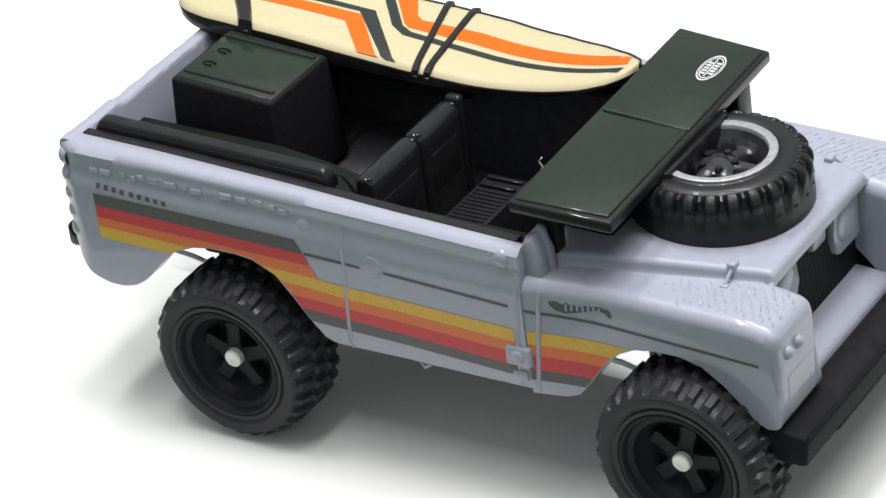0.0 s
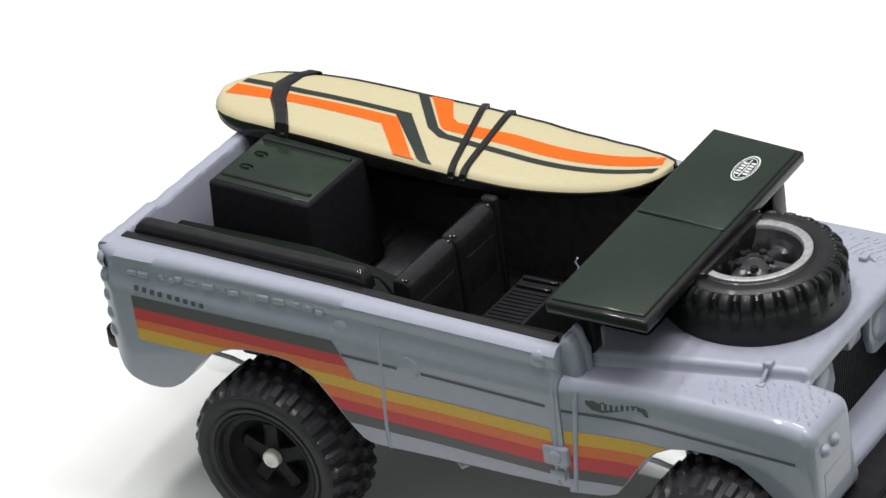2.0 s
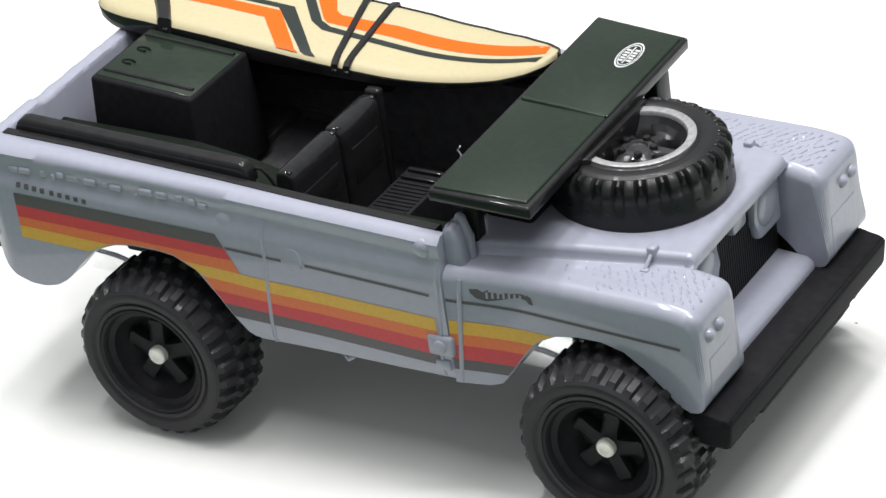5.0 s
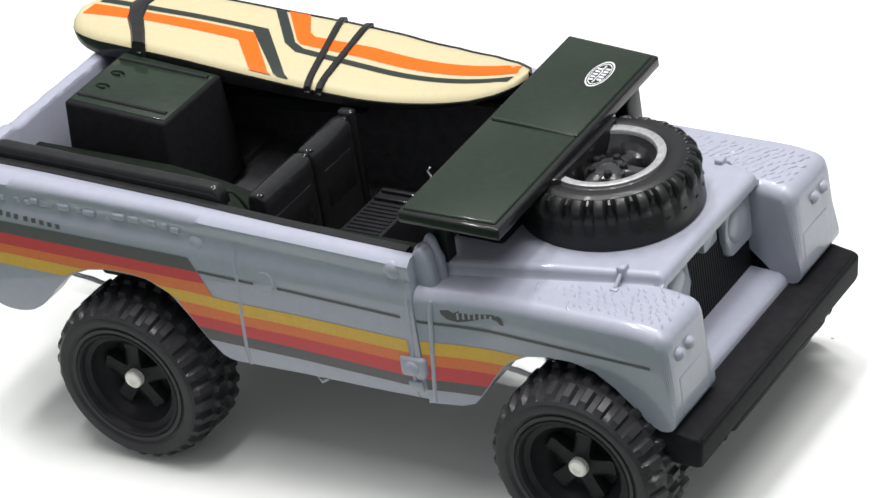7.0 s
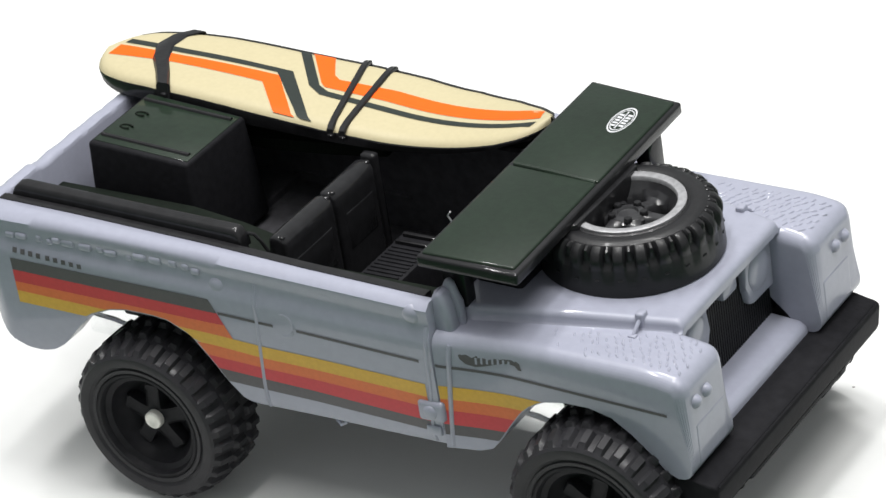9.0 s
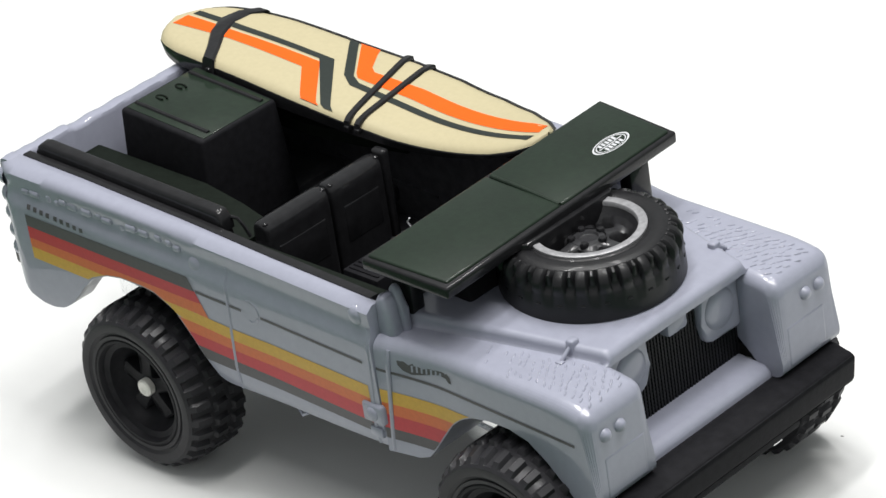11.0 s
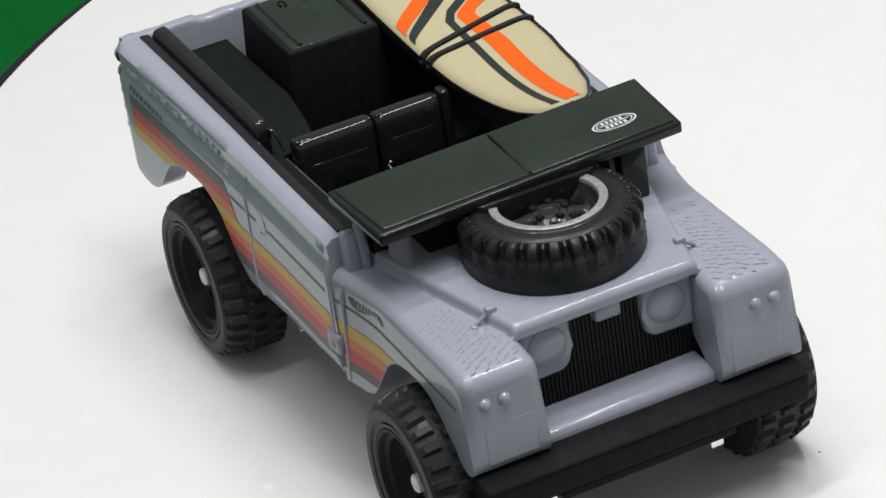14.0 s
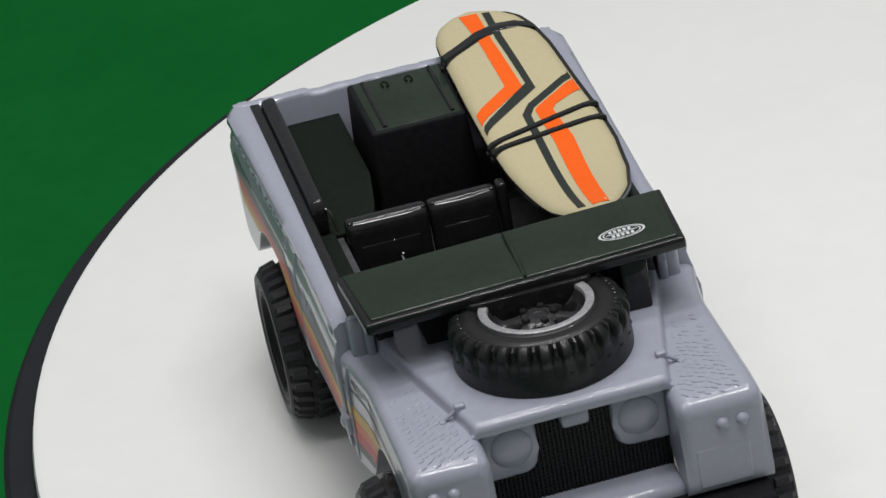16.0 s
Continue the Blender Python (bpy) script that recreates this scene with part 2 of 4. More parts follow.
for s in (-1, 1):
    bm = fresh()
    xs = np.unique(np.concatenate([np.arange(-33.1, 7.01, 0.4), [7.0]]))
    outer, inner = [], []
    for x in xs:
        z0, z1 = lerp(x, LOWER), lerp(x, RAIL)
        zs = [z0 + (z1 - z0) * k for k in np.linspace(0, 1, 26)]
        outer.append([(x, s * side_y(x, z), z) for z in zs] + [(x, s * 12.95, z1 - 0.02), (x, s * 12.6, z1 - 0.25)])
        inner.append([(x, s * (12.6 if z > z0 + 0.5 else 13.0), z) for z in (z0, z0 + 0.6, z1 - 0.25)])
    rows = [o + i[::-1] for o, i in zip(outer, inner)]
    vs = add_grid(bm, [r + [r[0]] for r in rows])
    bmesh.ops.remove_doubles(bm, verts=bm.verts, dist=1e-4)
    bm.faces.new([v for v in vs[0][:-1] if v.is_valid])
    bm.faces.new([v for v in vs[-1][:-1] if v.is_valid])
    part("body_side", bm, GREY, truck, "blue-grey enamelled body side with wheel arch", angle=50)

    # front wing: a block with wheel arch and rounded top and front edges, flared towards the door
    wide = 0.3 if s > 0 else -0.08
    bm = fresh()
    arch = [p for p in LOWER if 9.5 < p[0] < 26]
    add_prism(bm, [(7.04, 9.65)] + arch + [(26.2, 10.6), (26.55, 10.75), (26.78, 11.0), (26.88, 11.35), (26.9, 11.8), (26.9, 18.58), (7.04, 18.58)], "y", *sorted((s * 7.1, s * 13.42)))
    soft = []
    for e in bm.edges:
        (x0, y0, z0), (x1, y1, z1) = e.verts[0].co, e.verts[1].co
        top, front = min(z0, z1) > 18.5, min(x0, x1) > 26.85
        across = abs(y0 - y1) > 1
        if (top and (front or not across) and max(x0, x1) > 8) or (front and not across and abs(z0 - z1) > 3):
            soft.append(e)
    bmesh.ops.bevel(bm, geom=soft, offset=1.05, segments=8, profile=0.5, affect="EDGES")
    bmesh.ops.triangulate(bm, faces=bm.faces)
    for axis, values in ((0, np.concatenate([np.arange(7.5, 13.6, 0.5), np.arange(23.0, 25.8, 0.4)])), (2, (10.0, 10.4, 11.0, 15.6, 16.4, 17.2, 17.6))):
        for u in values:
            co, no = [0, 0, 0], [0, 0, 0]
            co[axis], no[axis] = float(u), 1
            bmesh.ops.bisect_plane(bm, geom=bm.verts[:] + bm.edges[:] + bm.faces[:], plane_co=co, plane_no=no, dist=1e-4)
    for v in bm.verts:
        w = max(0.0, min(1.0, (abs(v.co.y) - 10.5) / 1.9))
        v.co.y += s * w * (side_y(max(v.co.x, 7.05), min(v.co.z, 17.5)) - 13.42 + wide)
        v.co.z += (wing_top(v.co.x) - 18.58) * max(0.0, min(1.0, (v.co.z - 15.6) / 2.0))
    add_box(bm, 26.4, 26.96, *sorted((s * 7.9, s * 12.2)), 11.2, 14.6, 0.24, 4)
    for y in (10.25, 11.8):
        add_dome(bm, (26.75, s * y, 16.35), 0.55, "x", 0.62)
    wing = part("front_wing", bm, GREY, truck, "blue-grey front wing with two small lamp studs", angle=38)
    even = wing.modifiers.new("even_normals", "WEIGHTED_NORMAL")
    even.keep_sharp = True
    bm = fresh()
    for i in range(17):
        for j in range(9):
            x, y = 14.6 + 0.68 * i + 0.34 * (j % 2) + random.uniform(-0.14, 0.14), 8.2 + 0.53 * j + random.uniform(-0.1, 0.1)
            if y < 11.7 - (x - 8) * 0.215 or y > 12.35 or x > 26.2 or random.random() > 0.3 + (x - 14) * 0.08 + 0.2 * (y > 11.6):
                continue
            t, h = s * (1.0 + random.uniform(-0.25, 0.25)), random.uniform(0.07, 0.12)
            rings = []
            for q, up in ((1.0, -0.3), (0.75, 0.55), (0.4, 0.9)):
                rings.append([bm.verts.new((x + q * (0.36 * math.cos(k) * math.cos(t) - 0.11 * math.sin(k) * math.sin(t)), s * y + q * (0.36 * math.cos(k) * math.sin(t) + 0.11 * math.sin(k) * math.cos(t)), wing_top(x) + up * h)) for k in np.arange(8) * math.pi / 4])
            tip = bm.verts.new((x, s * y, wing_top(x) + h))
            for lo, hi in zip(rings, rings[1:]):
                for k in range(8):
                    bm.faces.new((lo[k - 1], lo[k], hi[k], hi[k - 1]))
            for k in range(8):
                bm.faces.new((rings[-1][k - 1], rings[-1][k], tip))
    tagged(part("tread_plate", bm, GREY, wing, "raised tread pattern", angle=80), kind="stuff")

# bonnet with a crisp rolled edge that stands above the wings
bm = fresh()
rows = []
for x in np.concatenate([np.linspace(7.2, 23.25, 24), 23.25 + 0.7 * np.sin(np.linspace(0.15, 1.57, 9))]):
    half = 11.1 - (x - 9) * 0.24
    k = min(1, max(0, (x - 23.25) / 0.7))
    drop = 0.65 * (1 - math.sqrt(max(0, 1 - k * k)))
    top = lerp(x, [(7, 20.25), (16, 20.0), (24, 19.65)]) - drop
    base = wing_top(x) - 0.1 if x < 23.3 else 18.4
    fall = top - base
    edge = [(half - 0.62, -0.02), (half - 0.42, -0.05), (half - 0.25, -0.13), (half - 0.13, -0.27), (half - 0.07, -0.45), (half - 0.02, -0.75 * fall), (half + 0.1, -0.92 * fall), (half + 0.32, -fall)]
    line = [(y, max(top + dz * (1 - 0.5 * k), base)) for y, dz in edge]
    crown = 0.06
    rows.append([(x, -y, z) for y, z in line[::-1]] + [(x, (half - 0.62) * u, top - crown * u * u) for u in np.linspace(-0.95, 0.95, 21)] + [(x, y, z) for y, z in line])
rows.append([(x, y, z - 0.35) for x, y, z in rows[-1]])
rows.append([(x - 1.5, y, z) for x, y, z in rows[-1]])
add_grid(bm, rows)
part("bonnet", bm, GREY, truck, "blue-grey bonnet panel")
for s in (-1, 1):
    bm = fresh()
    add_box(bm, 20.5, 21.2, *sorted((s * 7.35, s * 8.2)), 18.8, 20.12, 0.16, 3)
    add_tube(bm, [(20.87, s * 8.1, 19.6), (20.86, s * 8.45, 19.4), (20.84, s * 8.8, 19.15), (20.82, s * 9.05, 18.95)], 0.15, 8)
    add_box(bm, 20.5, 21.15, *sorted((s * 8.95, s * 9.45)), 18.7, 19.02, 0.1, 2)
    part("bonnet_catch", bm, GREY, truck)

# front panel, lamps, grille, apron, bumpers
bm = fresh()
add_box(bm, 21.4, 22.7, -7.2, 7.2, 10.0, 18.7)
for y in np.arange(-6.9, 7.0, 0.33):
    add_box(bm, 22.6, 22.86, y - 0.09, y + 0.09, 10.8, 18.6)
for z in np.arange(11.3, 18.6, 0.33):
    add_box(bm, 22.6, 22.8, -6.9, 6.9, z - 0.05, z + 0.05)
part("grille", bm, MESH, truck, "black fine mesh grille", smooth=False)
for s in (-1, 1):
    bm = fresh()
    add_prism(bm, [(s * y, z) for y, z in ((2.85, 19.0), (2.85, 16.2), (3.0, 15.1), (3.3, 14.6), (3.9, 14.3), (7.2, 14.2), (7.2, 19.0))], "x", 22.5, 23.35, 0.38, 4)
    add_dome(bm, (23.3, s * 4.9, 16.75), 1.65, "x", 0.36, 28)
    part("headlamp_panel", bm, GREY, truck, "blue-grey panel with a round domed headlamp")
bm = fresh()
add_box(bm, 22.5, 23.7, -1.0, 1.2, 17.35, 19.0, 0.3)
part("grille_badge", bm, GREY, truck, "blank blue-grey badge tab")
bm = fresh()
add_prism(bm, [(22.4, 11.7), (25.2, 11.45), (25.75, 11.05), (25.85, 9.6), (22.4, 9.6)], "y", -7.2, 7.2, 0.3, 3)
part("front_apron", bm, GREY, truck)
bm = fresh()
add_prism(bm, [(25.1, 8.2), (25.1, 10.55), (26.6, 10.55), (28.2, 10.35), (28.6, 10.15), (28.7, 9.9), (28.45, 7.95), (28.1, 7.75), (26.3, 7.8)], "y", -13.2, 13.2, 0.3, 4)
add_tube(bm, [(28.6, -12.9, 10.14), (28.63, 0, 10.16), (28.6, 12.9, 10.14)], 0.09, 6)
# unseen undertray, added to block light and darken the plate below the bumper
add_box(bm, 21.5, 26.4, -9.0, 9.0, 6.4, 8.3, 0.3)
add_box(bm, 26.0, 28.0, -7.2, 7.2, 6.9, 8.2, 0.3)
add_box(bm, 25.4, 27.4, -10.6, -9.8, 6.6, 8.2, 0.25)
add_box(bm, 25.4, 27.4, 9.8, 10.6, 6.6, 8.2, 0.25)
add_box(bm, 27.0, 27.9, -8.6, -8.0, 7.0, 8.0, 0.2)
bumper = part("front_bumper", bm, CASE, truck, "black plastic front bumper")
for y in (-7.5, 6.3):
    bm = fresh()
    add_box(bm, 25.2, 26.4, y - 0.55, y + 0.55, 5.35, 6.6, 0.14)
    part("chassis_tab", bm, ZINC, bumper, "small pale bare-metal tab")
bm = fresh()
add_box(bm, -34.5, -33.0, -13.9, 13.9, 13.0, 15.0, 0.35)
part("rear_bumper", bm, BLACK, truck, "black plastic rear bumper")

# tailgate
bm = fresh()
rows = []
for y in np.linspace(-14.2, 14.2, 72):
    wave = 0.1 * noise.noise(Vector((y * 0.7, 3.0, 0))) + 0.05 * noise.noise(Vector((y * 2.1, 9.0, 0)))
    top = 23.1 + wave - 0.25 * (1 if abs(y + 1.2) < 6.5 else 0)
    rows.append([(-31.9, y, 14.2), (-31.9, y, top - 0.4), (-32.05, y, top - 0.12), (-32.35, y, top), (-32.8, y, top), (-33.1, y, top - 0.12), (-33.25 + 0.6 * wave, y, top - 0.45), (-33.25 + wave, y, 21.6), (-33.2, y, 18), (-33.2, y, 14.2)])
vs = add_grid(bm, [r + [r[0]] for r in rows])
bmesh.ops.remove_doubles(bm, verts=bm.verts, dist=1e-4)
for row in (vs[0], vs[-1]):
    bm.faces.new([v for v in row if v.is_valid])
for s in (-1, 1):
    for z in (15.4, 17.0, 18.6, 20.2, 21.8):
        add_dome(bm, (-32.55, s * 14.15, z), 0.85, "-x", 0.8)
for k in range(13):
    add_dome(bm, (-33.2, -13.2 + 2.1 * k + random.uniform(-0.4, 0.4), 21.9 + random.uniform(-0.1, 0.1)), random.uniform(0.4, 0.6), "-x", random.uniform(0.12, 0.22))
part("tailgate", bm, GREY, truck, "blue-grey tailgate with ribbed corners")

# chassis and axles
bm = fresh()
add_box(bm, -23, 25, -3.0, 3.0, 9.2, 10.6, 0.3)
for x in (-19.2, 19.2):
    add_box(bm, x - 2.2, x + 2.2, -5.5, 5.5, 6.2, 9.6, 0.4)
add_box(bm, -9.5, 9.0, -12.4, 12.4, 9.7, 10.6, 0.3)
for x in (-19.2, 16.5):
    add_box(bm, x - 5.0, x + 4.6, -10.4, 10.4, 12.6, 14.0, 0.3)
part("chassis", bm, TUB, truck, "black chassis plate")
for s in (-1, 1):
    for x0, x1, z0, z1 in ((7.6, 13.0, 6.8, 11.2), (-31.0, -25.4, 7.6, 12.0)):
        bm = fresh()
        add_box(bm, x0, x1, *sorted((s * 4.0, s * 7.0)), z0, z1, 0.3, 2)
        add_tube(bm, [(x0 + 0.6, s * 7.05, z0 + 1.9), (0.5 * (x0 + x1), s * 7.1, z0 + 1.75), (x1 - 0.8, s * 7.05, z0 + 1.3)], 0.16, 6)
        part("chassis_flank", bm, ZINC, truck, "pale bare-metal flank of the chassis")
for x in (-19.2, 19.2):
    bm = fresh()
    add_tube(bm, [(x, -12, 7), (x, 12, 7)], 0.55)
    part("axle", bm, STEEL, truck)


# wheels
def tyre_mesh(lugs=30, rows=((0.0, 1.5), (1.85, 3.25), (3.6, 5.0)), crown=0.45):
    """A knobbly tyre about y in one skin, its outer face towards -y; radius 7, 5.4 wide."""
    bm = fresh()
    wall = [(4.5, 1.4), (4.55, -0.05), (4.68, -0.2), (4.95, -0.22), (5.02, -0.1), (5.12, -0.12), (5.3, -0.3), (5.65, -0.36), (6.0, -0.32), (6.2, -0.14)]
    ys = sorted({y for r in rows for y in (r[0] + 0.02, r[0] + 0.2, r[1] - 0.14, r[1])})
    n = lugs * 6
    ang = [2 * math.pi * (k // 6 + (0, 0.06, 0.14, 0.5, 0.58, 0.66)[k % 6]) / lugs for k in range(n)]
    rings = []
    for k, a in enumerate(ang):
        prof = list(wall)
        for y in ys:
            row = [i for i, r in enumerate(rows) if r[0] <= y <= r[1] + 1e-6][0]
            edge = abs(y - rows[row][0]) < 0.1 or abs(y - rows[row][1]) < 0.05
            up = (k + 3 * (row % 2)) % 6 in (2, 3)
            side = (k + 3 * (row % 2)) % 6 in (1, 4)
            r = 6.6 if edge and not (row == 0 and y < 0.1 and up) else (6.98 if up else 6.8 if side else 6.6)
            if row == 0 and y < 0.1 and up:
                r = 6.78
            prof.append((r - crown * max(0.0, 1 - y / 1.7) ** 1.6, y))
        prof += [(6.5, ys[-1] + 0.1), (6.2, 5.15), (4.5, 5.15)]
        rings.append([bm.verts.new((r * math.cos(a), h, r * math.sin(a))) for r, h in prof])
    m = len(rings[0])
    for k in range(n):
        for i in range(m):
            bm.faces.new((rings[k - 1][i], rings[k][i], rings[k][(i + 1) % m], rings[k - 1][(i + 1) % m]))
    return bm


def rim_mesh():
    bm = fresh()
    add_lathe(bm, [(4.6, -0.1), (4.5, -0.2), (4.3, -0.2), (4.2, -0.08), (4.1, 0.25), (3.85, 0.38), (3.68, 0.45), (3.5, 1.2), (3.0, 1.75), (2.6, 2.2), (0, 2.2)], 60, (0, 0, 0), "y")
    return bm


def spoke_star():
    """Five tapering spokes with raised rims round a hub, in one piece."""
    bm = fresh()
    outline = []
    for k in range(5):
        a = 2 * math.pi * k / 5
        for r, da in ((1.2, -0.63), (1.55, -0.44), (2.2, -0.3), (2.75, -0.25), (3.0, -0.17), (3.0, 0.17), (2.75, 0.25), (2.2, 0.3), (1.55, 0.44)):
            outline.append((r * math.cos(a + da), r * math.sin(a + da), 0.62 + 0.09 * r))
    n = len(outline)
    loops = []
    for shrink, y in ((1.03, 1.9), (1.0, 0.14), (0.95, 0.0), (0.9, 0.05), (0.84, 0.1)):
        loops.append([bm.verts.new((x * shrink, (h + y + 0.35) if y < 1 else 2.5, z * shrink)) for x, z, h in outline])
    for a, b in zip(loops, loops[1:]):
        for k in range(n):
            bm.faces.new((a[k - 1], a[k], b[k], b[k - 1]))
    hub = bm.verts.new((0, 1.1, 0))
    for k in range(n):
        bm.faces.new((loops[-1][k - 1], loops[-1][k], hub))
    return bm


def build_wheel(sunk, m, turn):
    rim = part("wheel", rim_mesh(), RIM, truck, "black five-spoke toy wheel", angle=30)
    rim.matrix_basis = m
    part("tyre", tyre_mesh(), RUBBER, rim, "black knobbly off-road tyre", angle=35)
    star = part("spokes", spoke_star(), RIM, rim, "black five-armed spoke star", angle=30)
    star.matrix_basis = Matrix.Rotation(turn, 4, "Y")
    bm = fresh()
    add_lathe(bm, [(0.74, 1.6), (0.72, 0.66), (0.6, 0.55), (0.4, 0.55), (0.3, 0.62), (0, 0.64)], 22, (0, 0.25 * sunk, 0), "y")
    part("axle_end", bm, STEEL, rim, "bright steel axle end")
    return rim


for x, turn in ((-19.2, -0.31), (19.25, -0.09)):
    for s in (-1, 1):
        build_wheel(0.0 if x < 0 else 0.35, Matrix.Translation(Vector((x, s * ((16.0 if x < 0 else 15.6) if s < 0 else 15.3), 6.98)) * MM) @ Matrix.Rotation(math.pi if s > 0 else 0, 4, "Z"), turn)

# spare wheel lying on the bonnet
SPARE = Vector((15.9, 0.05, 0))


def dish(r):
    """Height of the sunken wheel disc by radius."""
    return lerp(r, [(0, 22.95), (1.3, 22.85), (1.6, 22.7), (2.9, 22.45), (3.2, 22.6), (3.5, 23.1), (3.75, 23.6)])


bm = fresh()
add_lathe(bm, [(r, dish(r)) for r in (3.75, 3.62, 3.5, 3.35, 3.2)] + [(3.05, 21.5), (1.6, 21.5)] + [(r, dish(r)) for r in (1.5, 1.4, 1.3)] + [(1.2, 22.95), (0.8, 23.0), (0.7, 22.85), (0, 22.82)], 72, SPARE, "z")
spare = part("spare_wheel", bm, HUB, truck, "black spare wheel lying on the bonnet", angle=30)
bm = fresh()
lugs = 25
wall = [(3.8, 23.3), (4.3, 23.62), (4.5, 23.72), (4.62, 23.66), (4.8, 23.74), (5.3, 23.78), (5.6, 23.74), (5.85, 23.6)]
steps = (0, 0.05, 0.11, 0.2, 0.35, 0.5, 0.58, 0.64, 0.7, 0.76, 0.86, 0.92)
lift = (0, 0.55, 0.9, 1, 1, 0.9, 0.55, 0, 0, 0, 0, 0)
bead = (0, 0, 0, 0, 0, 0, 0, 0, 0.5, 0.8, 0.8, 0.5)
rings = []
for k in range(lugs * 12):
    a = 2 * math.pi * (k // 12 + steps[k % 12]) / lugs
    up, dot = lift[k % 12], bead[k % 12]
    high = max(up, dot)
    prof = wall + [(5.92 + 0.15 * high, 23.44 + 0.24 * high), (6.2 + 0.28 * high, 23.24 + 0.22 * high), (6.27 + 0.54 * up + 0.25 * dot, 23.0), (6.34 + 0.54 * up + 0.12 * dot, 22.75), (6.42 + 0.47 * up, 22.5), (6.53 + 0.33 * up, 22.28), (6.66 + 0.14 * up, 22.1), (6.78, 21.9), (6.84, 20.6), (6.86, 19.85), (3.8, 19.85)]
    rings.append([bm.verts.new(SPARE + Vector((r * math.cos(a), r * math.sin(a), z))) for r, z in prof])
m = len(rings[0])
for k in range(len(rings)):
    for i in range(m):
        bm.faces.new((rings[k - 1][i], rings[k][i], rings[k][(i + 1) % m], rings[k - 1][(i + 1) % m]))
for k in range(lugs):
    a = 2 * math.pi * (k + 0.33) / lugs
    c, n = math.cos(a), math.sin(a)
    add_tube(bm, [SPARE + Vector((6.8 * c - w * n, 6.8 * n + w * c, 21.25)) for w in (-0.17, 0, 0.17)], 0.09, 5)
part("tyre", bm, TREAD, spare, "black spare tyre with tread blocks on its upper half", angle=32)
for k in range(5):
    a = 2 * math.pi * k / 5 + 0.2
    bm = fresh()
    add_lathe(bm, [(0.34, 22.7), (0.34, 23.08), (0.26, 23.2), (0, 23.22)], 6, SPARE + Vector((1.22 * math.cos(a), 1.22 * math.sin(a), 0)), "z")
    part("wheel_nut", bm, BLACK, spare)
for k in range(6):
    # a broad spoke between two oval openings
    bm = fresh()
    rows = []
    for r, w in ((1.35, 0.5), (1.6, 0.4), (1.95, 0.27), (2.4, 0.2), (2.75, 0.23), (3.05, 0.34), (3.4, 0.46)):
        row = []
        for q, dz in ((-1.12, -0.7), (-1.0, -0.06), (-0.7, 0.1), (0.0, 0.13), (0.7, 0.1), (1.0, -0.06), (1.12, -0.7)):
            a = math.pi * k / 3 + 0.28 + q * w
            row.append(SPARE + Vector((r * math.cos(a), r * math.sin(a), dish(r) + dz)))
        rows.append(row)
    add_grid(bm, rows)
    part("spoke", bm, HUB, spare)
bm = fresh()
add_lathe(bm, [(3.68, 23.5), (3.7, 23.76), (3.76, 23.84), (4.3, 23.92), (4.4, 23.86), (4.4, 23.5)], 90, SPARE, "z", closed=True)
part("trim_ring", bm, RING, spare, "silver painted trim ring")
bm = fresh()
add_prism(bm, [(11.0, -4.9), (13.9, -4.9), (14.42, -4.5), (14.46, 0), (14.42, 4.5), (13.9, 4.9), (11.0, 4.9)], "z", 19.9, 24.2, 0.1, 2)
part("screen_rest", bm, BLACK, truck, "black block between the spare wheel and the folded screen")

